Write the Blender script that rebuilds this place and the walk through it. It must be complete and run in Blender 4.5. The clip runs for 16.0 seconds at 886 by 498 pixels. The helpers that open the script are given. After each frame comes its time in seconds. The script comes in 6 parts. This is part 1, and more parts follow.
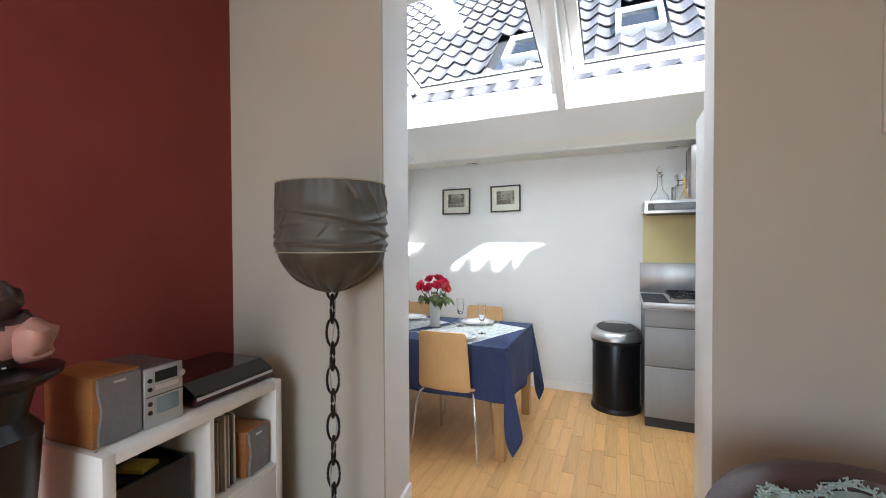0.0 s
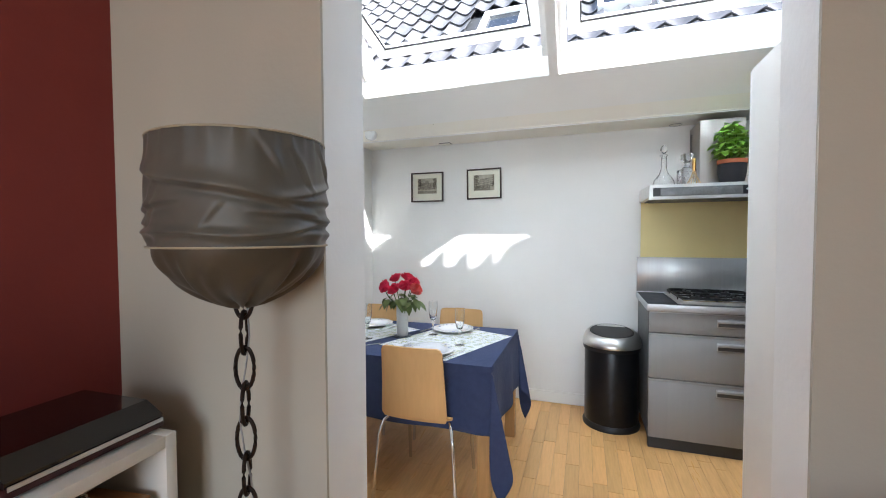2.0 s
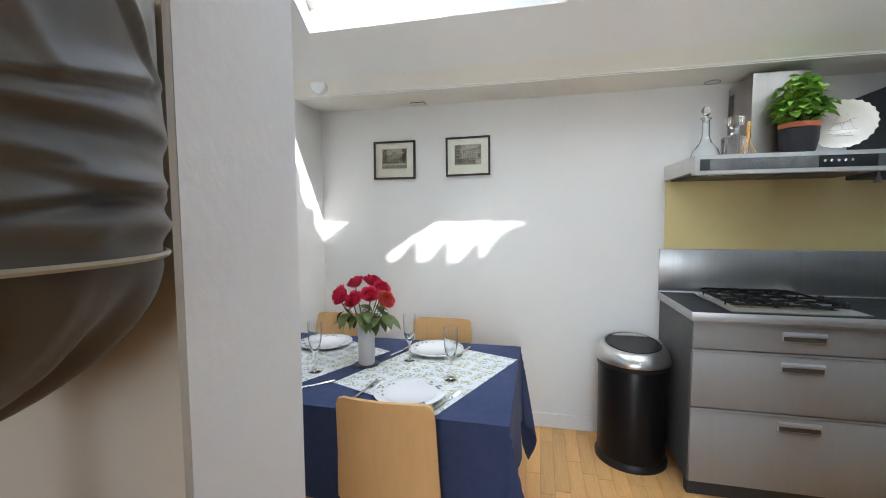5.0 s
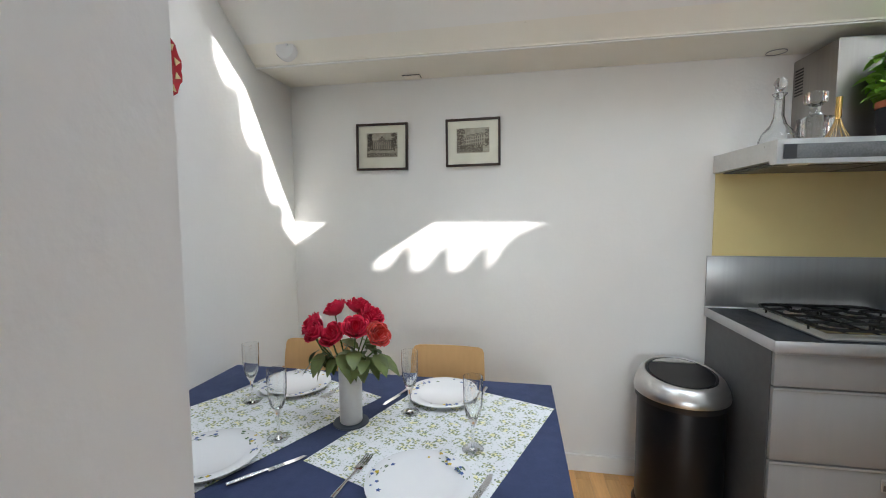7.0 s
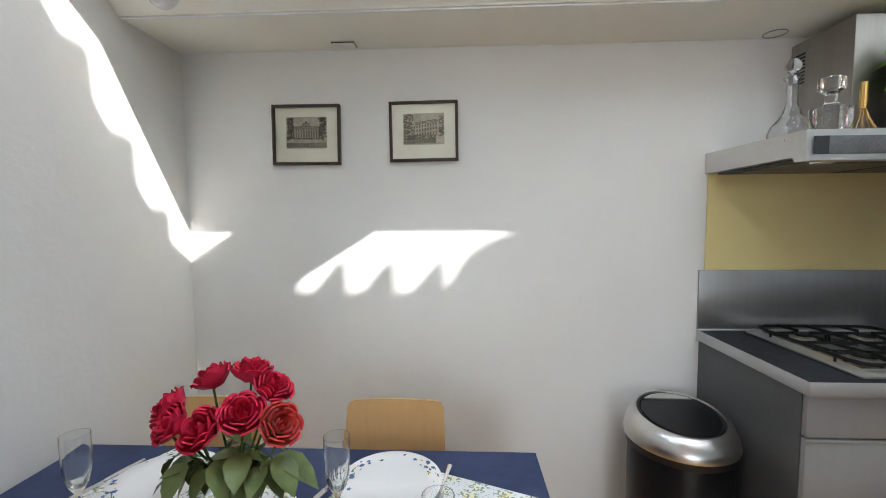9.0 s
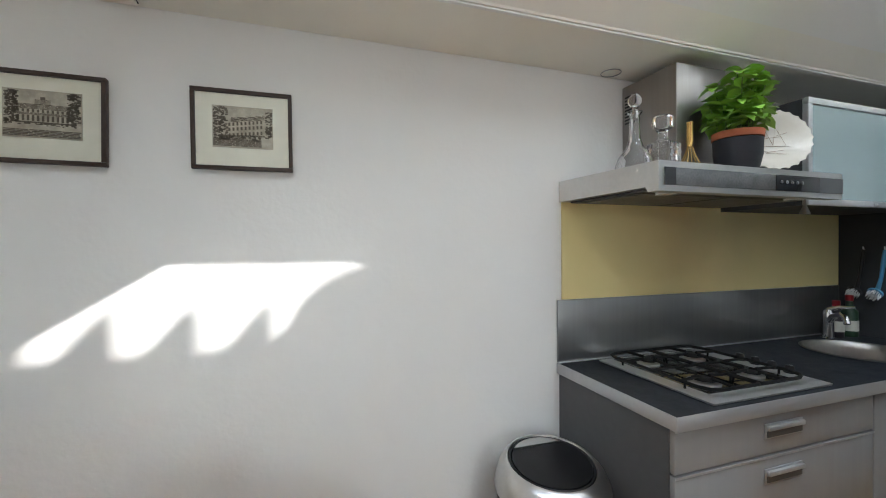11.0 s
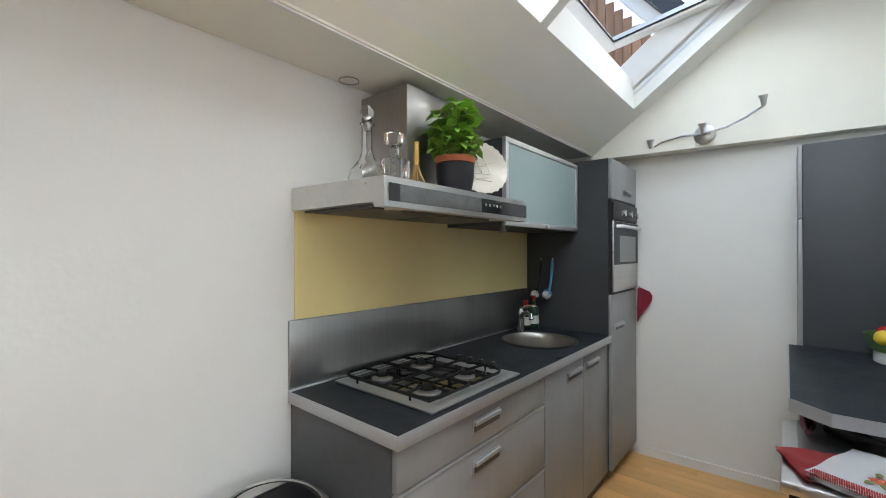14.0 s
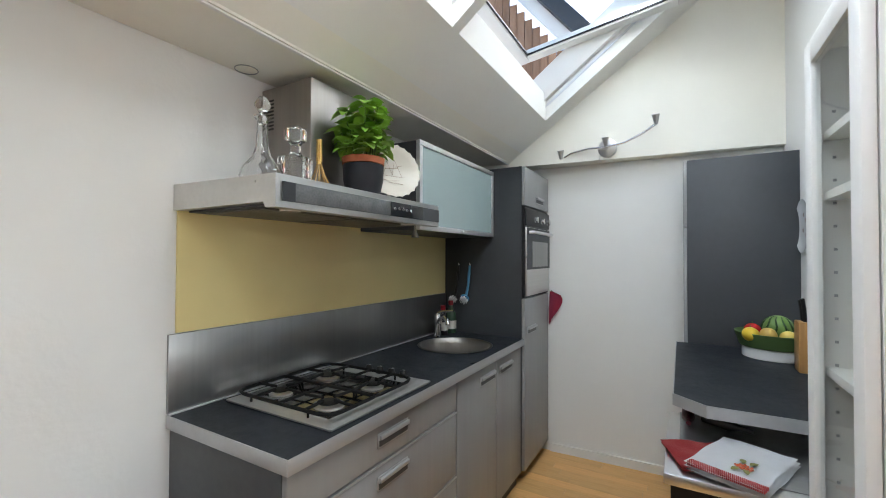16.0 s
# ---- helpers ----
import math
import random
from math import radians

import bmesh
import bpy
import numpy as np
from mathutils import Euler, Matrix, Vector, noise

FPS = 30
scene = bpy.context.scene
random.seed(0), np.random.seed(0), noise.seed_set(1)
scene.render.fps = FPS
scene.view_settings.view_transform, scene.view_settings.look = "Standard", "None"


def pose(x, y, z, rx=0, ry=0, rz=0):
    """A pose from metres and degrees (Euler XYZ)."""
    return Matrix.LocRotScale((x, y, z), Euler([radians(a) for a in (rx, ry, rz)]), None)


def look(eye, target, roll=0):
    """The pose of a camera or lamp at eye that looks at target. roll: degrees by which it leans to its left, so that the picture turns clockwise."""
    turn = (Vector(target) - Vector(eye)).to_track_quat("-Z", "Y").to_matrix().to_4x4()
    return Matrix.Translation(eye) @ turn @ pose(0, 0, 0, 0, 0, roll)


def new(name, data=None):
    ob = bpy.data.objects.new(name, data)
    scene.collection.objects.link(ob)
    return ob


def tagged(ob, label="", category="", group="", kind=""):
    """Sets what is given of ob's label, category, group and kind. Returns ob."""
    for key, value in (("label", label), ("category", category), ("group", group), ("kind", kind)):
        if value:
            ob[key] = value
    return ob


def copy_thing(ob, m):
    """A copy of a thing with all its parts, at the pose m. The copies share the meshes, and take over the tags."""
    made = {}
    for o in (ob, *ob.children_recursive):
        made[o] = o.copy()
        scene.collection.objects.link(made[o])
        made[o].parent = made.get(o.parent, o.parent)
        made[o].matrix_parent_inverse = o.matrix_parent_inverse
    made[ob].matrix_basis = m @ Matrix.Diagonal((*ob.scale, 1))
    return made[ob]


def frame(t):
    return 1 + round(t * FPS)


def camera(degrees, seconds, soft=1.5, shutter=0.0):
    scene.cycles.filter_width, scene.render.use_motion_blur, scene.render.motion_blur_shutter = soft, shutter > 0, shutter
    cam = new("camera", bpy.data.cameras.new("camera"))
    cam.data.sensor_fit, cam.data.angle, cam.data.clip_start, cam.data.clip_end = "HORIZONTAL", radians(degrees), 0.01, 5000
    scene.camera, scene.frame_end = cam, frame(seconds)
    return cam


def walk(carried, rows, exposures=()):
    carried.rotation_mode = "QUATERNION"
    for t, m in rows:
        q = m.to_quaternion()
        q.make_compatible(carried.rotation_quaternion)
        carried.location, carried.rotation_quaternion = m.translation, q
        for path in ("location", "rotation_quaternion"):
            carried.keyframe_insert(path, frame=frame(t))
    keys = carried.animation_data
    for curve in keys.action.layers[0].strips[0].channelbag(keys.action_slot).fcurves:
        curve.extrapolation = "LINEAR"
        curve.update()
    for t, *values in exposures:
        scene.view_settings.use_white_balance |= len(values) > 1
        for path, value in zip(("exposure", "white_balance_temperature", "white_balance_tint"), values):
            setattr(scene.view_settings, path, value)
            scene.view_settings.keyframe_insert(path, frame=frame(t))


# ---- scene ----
cam = camera(94.23, 16.0, soft=1.0)
# seconds, eye x y z, yaw, pitch, roll
ROWS = [
    (0, -0.155, -3.915, 1.369, 23.29, -0.95, 0.25),
    (0.5, -0.209, -3.795, 1.362, 22.09, -1.11, 0.29),
    (1, -0.263, -3.666, 1.360, 21.01, -1.27, 0.30),
    (1.5, -0.316, -3.534, 1.360, 20.02, -1.52, 0.29),
    (2, -0.370, -3.408, 1.359, 19.04, -1.94, 0.27),
    (2.5, -0.431, -3.292, 1.357, 17.99, -2.54, 0.27),
    (3, -0.496, -3.173, 1.356, 16.85, -3.17, 0.28),
    (3.5, -0.557, -3.067, 1.355, 15.59, -3.75, 0.29),
    (4, -0.613, -2.966, 1.360, 14.48, -3.95, 0.32),
    (6.5, -0.873, -2.364, 1.368, 11.35, -3.88, 0.22),
    (7, -0.936, -2.261, 1.383, 10.22, -4.35, 0.27),
    (7.5, -0.975, -2.155, 1.391, 8.85, -4.80, 0.34),
    (8, -0.997, -2.038, 1.402, 7.52, -5.18, 0.39),
    (10.5, -1.018, -1.529, 1.410, -11.86, -0.92, 0.39),
    (11, -0.990, -1.473, 1.414, -18.53, -0.42, 0.30),
    (11.5, -0.955, -1.441, 1.413, -25.13, -0.06, 0.21),
    (12, -0.925, -1.431, 1.415, -31.27, 0.13, 0.14),
    (12.5, -0.912, -1.432, 1.421, -36.86, 0.10, 0.07),
    (13, -0.883, -1.425, 1.432, -41.76, 0.10, 0.03),
    (13.5, -0.852, -1.423, 1.442, -46.24, 0.18, -0.00),
    (14, -0.801, -1.420, 1.443, -50.06, 0.34, -0.04),
    (14.5, -0.760, -1.417, 1.439, -53.50, 0.45, -0.08),
    (15, -0.730, -1.429, 1.437, -56.23, 0.57, -0.12),
    (15.5, -0.719, -1.444, 1.440, -58.35, 0.68, -0.15),
    (16, -0.713, -1.452, 1.445, -59.90, 1.00, -0.20),
]
# seconds, stops, kelvin, tint
EXPO = [(0.0, 2.16, 6050, 10), (4.0, 2.08, 6100, 10), (8.0, 1.72, 6450, 10), (11.0, 1.74, 6350, 10), (13.5, 1.88, 6600, 10), (16.0, 1.97, 6600, 10)]
walk(cam, [(t, pose(x, y, z, 90 + p, r, w)) for t, x, y, z, w, p, r in ROWS], EXPO)

# ---------------------------------------------------------------- light
SUN = Vector((1.336, -1.0, 1.592)).normalized()          # towards the sun
elev = math.asin(SUN.z)
world = bpy.data.worlds.new("sky")
scene.world = world
world.use_nodes = True
wn = world.node_tree
bg = wn.nodes["Background"]
sky = wn.nodes.new("ShaderNodeTexSky")
sky.sky_type, sky.sun_disc = "NISHITA", False
sky.sun_elevation, sky.sun_rotation = elev, math.atan2(SUN.x, SUN.y)
sky.air_density, sky.dust_density = 1.0, 2.0
wn.links.new(sky.outputs[0], bg.inputs[0])
bg.inputs[1].default_value = 0.15
sun = new("sun", bpy.data.lights.new("sun", "SUN"))
sun.data.energy, sun.data.angle, sun.data.color = 4.0, radians(0.5), (1.0, 0.97, 0.94)
sun.matrix_world = look(SUN * 20, (0, 0, 0))


def area(name, eye, target, w, h, power, col):
    ob = new(name, bpy.data.lights.new(name, "AREA"))
    ob.data.shape, ob.data.size, ob.data.size_y = "RECTANGLE", w, h
    ob.data.energy, ob.data.color = power, col
    ob.matrix_world = look(eye, target)
    return ob


# area lamp added behind the walk, for daylight from an unseen living room window
area("unseen_window_fill", (-0.6, -6.86, 1.55), (-3.2, -2.3, 1.3), 1.9, 1.7, 15, (0.82, 0.92, 1.0))
# area lamps added in the upper part of the roof windows, boosting the sky light
for lx, tx, ty, power in ((-1.27, -0.30, -1.35, 2.6), (0.11, 1.15, -1.15, 3.8), (1.45, 1.20, -1.05, 2.3)):
    area("skylight_daylight", (lx, -1.46, 3.02), (tx, ty, 0.9), 1.15, 0.14, power, (0.84, 0.935, 1.0))

# ---------------------------------------------------------------- materials
def mat(name, col, rough=0.5, metal=0.0, scale=8.0, vary=0.08, bump=0.0, bscale=60.0, stretch=(1, 1, 1), col2=None, spec=0.5, coat=0.0, rvary=0.1, obrand=0.0, trans=0.0, ior=1.45, sheen=0.0):
    m = bpy.data.materials.new(name)
    m.use_nodes = True
    t = m.node_tree
    n, l = t.nodes, t.links
    b = n["Principled BSDF"]
    b.inputs["Roughness"].default_value, b.inputs["Metallic"].default_value = rough, metal
    b.inputs["Specular IOR Level"].default_value = spec
    b.inputs["Coat Weight"].default_value = coat
    b.inputs["Transmission Weight"].default_value = trans
    b.inputs["IOR"].default_value = ior
    b.inputs["Sheen Weight"].default_value = sheen
    tc = n.new("ShaderNodeTexCoord")
    mp = n.new("ShaderNodeMapping")
    mp.inputs["Scale"].default_value = stretch
    l.new(tc.outputs["Object"], mp.inputs[0])
    a = n.new("ShaderNodeTexNoise")
    a.inputs["Scale"].default_value, a.inputs["Detail"].default_value = scale, 6
    l.new(mp.outputs[0], a.inputs[0])
    big = n.new("ShaderNodeTexNoise")
    big.inputs["Scale"].default_value, big.inputs["Detail"].default_value = scale * 0.17, 3
    l.new(mp.outputs[0], big.inputs[0])
    mean = n.new("ShaderNodeMath")
    mean.operation = "ADD"
    l.new(a.outputs[0], mean.inputs[0])
    l.new(big.outputs[0], mean.inputs[1])
    r = n.new("ShaderNodeMapRange")
    r.inputs[1].default_value, r.inputs[2].default_value = 0.65, 1.35
    l.new(mean.outputs[0], r.inputs[0])
    mix = n.new("ShaderNodeMix")
    mix.data_type = "RGBA"
    c2 = col2 or tuple(c * (1 - 2 * vary) for c in col)
    mix.inputs[6].default_value, mix.inputs[7].default_value = (*col, 1), (*c2, 1)
    l.new(r.outputs[0], mix.inputs[0])
    out = mix.outputs[2]
    if obrand:
        oi = n.new("ShaderNodeObjectInfo")
        hs = n.new("ShaderNodeHueSaturation")
        mr = n.new("ShaderNodeMapRange")
        mr.inputs[3].default_value, mr.inputs[4].default_value = 1 - obrand, 1 + obrand
        l.new(oi.outputs["Random"], mr.inputs[0])
        l.new(mr.outputs[0], hs.inputs["Value"])
        l.new(out, hs.inputs["Color"])
        out = hs.outputs[0]
    l.new(out, b.inputs["Base Color"])
    rr = n.new("ShaderNodeMapRange")
    rr.inputs[1].default_value, rr.inputs[2].default_value = 0.65, 1.35
    rr.inputs[3].default_value, rr.inputs[4].default_value = max(0.0, rough - rvary * rough), min(1.0, rough + rvary * rough)
    l.new(mean.outputs[0], rr.inputs[0])
    l.new(rr.outputs[0], b.inputs["Roughness"])
    if bump:
        bn = n.new("ShaderNodeTexNoise")
        bn.inputs["Scale"].default_value, bn.inputs["Detail"].default_value = bscale, 4
        l.new(mp.outputs[0], bn.inputs[0])
        bp = n.new("ShaderNodeBump")
        bp.inputs["Strength"].default_value, bp.inputs["Distance"].default_value = bump, 0.004
        l.new(bn.outputs[0], bp.inputs["Height"])
        l.new(bp.outputs[0], b.inputs["Normal"])
    return m


M = {}
M["wall"] = mat("white_wall_paint", (0.80, 0.79, 0.76), 0.85, scale=3, vary=0.02, bump=0.25, bscale=45)
M["ceil"] = mat("white_ceiling_paint", (0.85, 0.84, 0.80), 0.8, scale=3, vary=0.02, bump=0.15, bscale=40)
M["beam"] = mat("cream_beam_paint", (0.86, 0.83, 0.74), 0.55, scale=4, vary=0.03, bump=0.1, bscale=30)
M["trim"] = mat("white_gloss_trim", (0.82, 0.81, 0.78), 0.4, scale=5, vary=0.02)
M["beige"] = mat("beige_wall_paint", (0.455, 0.418, 0.345), 0.85, scale=3, vary=0.03, bump=0.2, bscale=45)
M["red"] = mat("dark_red_wall_paint", (0.22, 0.035, 0.028), 0.75, scale=3, vary=0.05, bump=0.2, bscale=45)
M["plank"] = mat("oak_plank", (0.80, 0.455, 0.17), 0.34, scale=10, stretch=(9, 0.8, 9), col2=(0.62, 0.335, 0.12), bump=0.06, bscale=40, obrand=0.12, rvary=0.3)
M["gap"] = mat("plank_gap", (0.46, 0.28, 0.12), 0.8, scale=20, vary=0.1)
M["grey"] = mat("grey_laminate", (0.30, 0.297, 0.292), 0.42, scale=40, stretch=(1, 1, 0.06), vary=0.03)
M["dark"] = mat("anthracite_laminate", (0.048, 0.051, 0.056), 0.5, scale=30, vary=0.05)
M["top"] = mat("dark_worktop", (0.020, 0.023, 0.028), 0.5, spec=0.25, scale=60, vary=0.12, bump=0.1, bscale=300)
M["steel"] = mat("brushed_steel", (0.64, 0.63, 0.61), 0.3, metal=1.0, scale=60, stretch=(0.02, 1, 1), vary=0.05, bump=0.05, bscale=120)
M["splash"] = mat("brushed_steel_panel", (0.36, 0.36, 0.355), 0.33, metal=0.9, scale=60, stretch=(1, 1, 0.02), vary=0.06, bump=0.05, bscale=120)
M["hobsteel"] = mat("satin_hob_steel", (0.68, 0.675, 0.66), 0.38, metal=0.85, scale=40, vary=0.03)
M["chimney"] = mat("bronzed_steel", (0.36, 0.335, 0.31), 0.34, metal=0.95, scale=60, stretch=(1, 1, 0.03), vary=0.06, bump=0.04, bscale=120)
M["smoked"] = mat("smoked_fascia", (0.035, 0.036, 0.038), 0.18, scale=5, vary=0.05)
M["filter"] = mat("dull_grease_filter", (0.16, 0.15, 0.14), 0.5, metal=0.7, scale=60, vary=0.1, bump=0.3, bscale=250)
M["chrome"] = mat("chrome", (0.75, 0.75, 0.76), 0.12, metal=1.0, scale=20, vary=0.02)
M["alu"] = mat("satin_aluminium", (0.74, 0.74, 0.75), 0.34, metal=0.85, scale=30, vary=0.03)
M["side"] = mat("graphite_laminate", (0.10, 0.10, 0.102), 0.45, scale=30, vary=0.05)
M["anod"] = mat("anodised_aluminium", (0.50, 0.50, 0.505), 0.38, metal=0.55, scale=60, stretch=(0.03, 1, 1), vary=0.04)
M["yellow"] = mat("pale_yellow_panel", (0.88, 0.74, 0.345), 0.45, scale=4, vary=0.04)
M["black"] = mat("black_plastic", (0.012, 0.012, 0.013), 0.4, scale=30, vary=0.1)
M["binblack"] = mat("black_lacquered_steel", (0.007, 0.007, 0.008), 0.3, spec=0.35, scale=3, vary=0.05, rvary=0.05)
M["iron"] = mat("black_cast_iron", (0.007, 0.007, 0.007), 0.5, spec=0.25, scale=80, vary=0.2, bump=0.15, bscale=200)
M["dglass"] = mat("dark_glass", (0.02, 0.022, 0.024), 0.1, scale=5, vary=0.05, spec=0.35)
M["cloth"] = mat("navy_tablecloth", (0.040, 0.058, 0.135), 0.9, scale=30, vary=0.1, bump=0.25, bscale=350, sheen=0.03)
M["beech"] = mat("beech_plywood", (0.74, 0.45, 0.20), 0.6, spec=0.12, scale=12, stretch=(5, 5, 0.7), col2=(0.68, 0.405, 0.175), bump=0.03)
M["oakleg"] = mat("oak_leg", (0.52, 0.30, 0.12), 0.45, scale=12, stretch=(6, 6, 0.7), vary=0.12)
M["porc"] = mat("white_porcelain", (0.82, 0.82, 0.81), 0.15, scale=4, vary=0.01, coat=0.3)
M["white"] = mat("white_laminate", (0.78, 0.76, 0.71), 0.4, scale=6, vary=0.02)
M["glass"] = mat("clear_glass", (0.97, 0.98, 0.98), 0.01, scale=4, vary=0.0, trans=1.0, ior=1.5, rvary=0)
M["pane"] = mat("window_glass", (0.98, 1.0, 1.0), 0.0, scale=4, vary=0.0, trans=1.0, ior=1.05, rvary=0)
M["frost"] = mat("frosted_glass", (0.33, 0.42, 0.42), 0.22, scale=6, vary=0.03, spec=0.5, coat=0.4)


# ---------------------------------------------------------------- mesh helpers
def box(bm, x0, y0, z0, x1, y1, z1, bev=0.0, seg=2):
    r = bmesh.ops.create_cube(bm, size=1.0)
    vs = r["verts"]
    for v in vs:
        v.co = Vector(((x0 + x1) / 2 + v.co.x * (x1 - x0), (y0 + y1) / 2 + v.co.y * (y1 - y0), (z0 + z1) / 2 + v.co.z * (z1 - z0)))
    if bev:
        es = list({e for v in vs for e in v.link_edges})
        bmesh.ops.bevel(bm, geom=es, offset=bev, segments=seg, affect="EDGES", profile=0.5)
    return bm


def bx(*a, **k):
    return box(bmesh.new(), *a, **k)


def lathe(prof, seg=32, bm=None, centre=(0, 0, 0)):
    """A turned body from (radius, height) pairs."""
    bm = bm or bmesh.new()
    c = Vector(centre)
    rings = []
    for r, z in prof:
        if r < 1e-5:
            rings.append([bm.verts.new(c + Vector((0, 0, z)))])
        else:
            rings.append([bm.verts.new(c + Vector((r * math.cos(2 * math.pi * i / seg), r * math.sin(2 * math.pi * i / seg), z))) for i in range(seg)])
    for a, b in zip(rings, rings[1:]):
        for i in range(seg):
            j = (i + 1) % seg
            if len(a) == 1 and len(b) == 1:
                continue
            if len(a) == 1:
                bm.faces.new((a[0], b[j], b[i]))
            elif len(b) == 1:
                bm.faces.new((a[i], a[j], b[0]))
            else:
                bm.faces.new((a[i], a[j], b[j], b[i]))
    bmesh.ops.recalc_face_normals(bm, faces=bm.faces[:])
    return bm


def tube(pts, r, seg=8, bm=None, closed=False, flat=1.0):
    """A round bar along a line of points."""
    bm = bm or bmesh.new()
    pts = [Vector(p) for p in pts]
    n = len(pts)
    rings = []
    up = Vector((0, 0, 1))
    for i, p in enumerate(pts):
        a = pts[i - 1] if (i > 0 or closed) else p
        b = pts[(i + 1) % n] if (i < n - 1 or closed) else p
        d = (b - a).normalized()
        u = d.cross(up)
        if u.length < 0.05:
            u = d.cross(Vector((0, 1, 0)))
        u.normalize()
        v = d.cross(u)
        rr = r[i] if isinstance(r, (list, tuple)) else r
        rings.append([bm.verts.new(p + rr * (math.cos(2 * math.pi * k / seg) * u + flat * math.sin(2 * math.pi * k / seg) * v)) for k in range(seg)])
    for i in range(n if closed else n - 1):
        a, b = rings[i], rings[(i + 1) % n]
        for k in range(seg):
            bm.faces.new((a[k], a[(k + 1) % seg], b[(k + 1) % seg], b[k]))
    if not closed:
        bm.faces.new(rings[0][::-1])
        bm.faces.new(rings[-1])
    bmesh.ops.recalc_face_normals(bm, faces=bm.faces[:])
    return bm


def poly(points, axis, a, b, bm=None):
    """A slab: an outline in the plane across axis, drawn out from a to b."""
    bm = bm or bmesh.new()

    def at(p, d):
        return {"x": (d, p[0], p[1]), "y": (p[0], d, p[1]), "z": (p[0], p[1], d)}[axis]
    lo = [bm.verts.new(at(p, a)) for p in points]
    hi = [bm.verts.new(at(p, b)) for p in points]
    bm.faces.new(lo)
    bm.faces.new(hi[::-1])
    for i in range(len(points)):
        j = (i + 1) % len(points)
        bm.faces.new((lo[i], hi[i], hi[j], lo[j]))
    bmesh.ops.recalc_face_normals(bm, faces=bm.faces[:])
    return bm


def move(bm, m):
    bmesh.ops.transform(bm, matrix=m, verts=bm.verts[:])
    return bm


def smooth(ob, angle=40):
    for p in ob.data.polygons:
        p.use_smooth = True
    ob.data.set_sharp_from_angle(angle=radians(angle))
    return ob


def mesh(name, bm, material, sm=True):
    me = bpy.data.meshes.new(name)
    bm.to_mesh(me)
    bm.free()
    for m in material if isinstance(material, (list, tuple)) else (material,):
        me.materials.append(m)
    ob = new(name, me)
    return smooth(ob) if sm else ob


def part(name, bm, material, parent, label="", sm=True):
    """One mesh under a thing or a part, built where it stands in the thing's own space."""
    ob = mesh(name, bm, material, sm)
    ob.parent = parent
    if label:
        ob["label"] = label
    return ob


def thing(name, at=(0, 0, 0), rz=0, label="", category="", group="", kind=""):
    ob = new(name)
    ob.empty_display_size = 0.1
    ob.matrix_world = pose(*at, 0, 0, rz)
    return tagged(ob, label, category, group, kind)


def struct(name, bm, material, label, category, sm=False):
    return tagged(mesh(name, bm, material, sm), label, category, "", "structure")


# ---------------------------------------------------------------- structure
XL, XE, YS, YL, YR = -2.24, 2.38, -1.99, -2.32, -2.18   # left wall, end wall, south wall, living room's faces of it
K, YB, ZB = 0.757, -0.42, 2.213                 # roof slope, and where it starts


def roofz(y):
    return ZB + K * (YB - y)


floor = struct("floor", bx(-2.5, -7.2, -0.10, 3.4, 0.3, -0.006), M["gap"], "honey coloured strip oak floor, lacquered", "floor")
struct("wall_north", bx(-2.7, 0, 0, 2.7, 0.25, 2.6), M["wall"], "plain white painted wall with a patch of sun", "wall")
GAB = [(0.0, 0.0), (0.0, 2.30), (YB, ZB + 0.14), (-2.40, roofz(-2.40) + 0.14), (-2.40, 0.0)]
struct("wall_west", poly(GAB, "x", XL - 0.25, XL), M["wall"], "plain white painted side wall in daylight", "wall")
struct("wall_east", poly([(2.346, 0), (2.44, -2.1), (2.70, -2.1), (2.70, 0)], "z", 0, 2.11), M["wall"], "smooth white end wall below a ledge", "wall")
gable = poly([(-0.001, 2.112), (-0.001, 2.30), (YB, ZB + 0.14), (-2.10, roofz(-2.10) + 0.14), (-2.10, 2.112)], "x", 2.20, 2.70)
for v in gable.verts:
    if v.co.x < 2.5:
        v.co.x = 2.215 - 0.10 * (v.co.y + 0.4)       # the gable runs slightly askew
struct("wall_east_upper", gable, M["beam"], "cream painted gable wall above a ledge", "wall")
struct("wall_south_left", poly([(-2.5, -2.277), (-2.12, -2.277), (-1.130, YL), (-1.180, -1.997), (-2.5, -1.997)], "z", 0, 3.52), M["wall"], "thick white wall beside the opening", "wall")
struct("wall_south_right", poly([(0.150, YR), (2.7, YR), (2.7, YS), (0.155, -1.965)], "z", 0, 3.52), M["wall"], "thick white wall beside the opening", "wall")
struct("wall_south_lintel", bx(-1.125, YL + 0.001, 2.9, 0.148, YS - 0.022, 3.52), M["wall"], "white wall above the opening", "wall")
struct("wall_living_left", poly([(-2.12, -2.278), (-1.130, YL - 0.001), (-1.130, YL - 0.012), (-2.12, -2.289)], "z", 0, 2.9), M["beige"], "beige painted living room wall", "wall")
struct("wall_living_right", bx(0.150, YR - 0.012, 0, 3.2, YR - 0.001, 2.9), M["beige"], "beige painted living room wall", "wall")
struct("wall_red", bx(-2.37, -7.0, 0, -2.12, -2.278, 2.9), M["red"], "dark red painted living room wall", "wall")
struct("wall_living_side", bx(3.2, -7.0, 0, 3.45, YR, 2.9), M["beige"], "beige painted living room wall", "wall")
# unseen back wall, its opening added for the fill lamp
w = bmesh.new()
for q in ((-2.37, 0, -1.6, 2.9), (1.0, 0, 3.45, 2.9), (-1.6, 0, 1.0, 0.6), (-1.6, 2.5, 1.0, 2.9)):
    box(w, q[0], -7.2, q[1], q[2], -7.0, q[3])
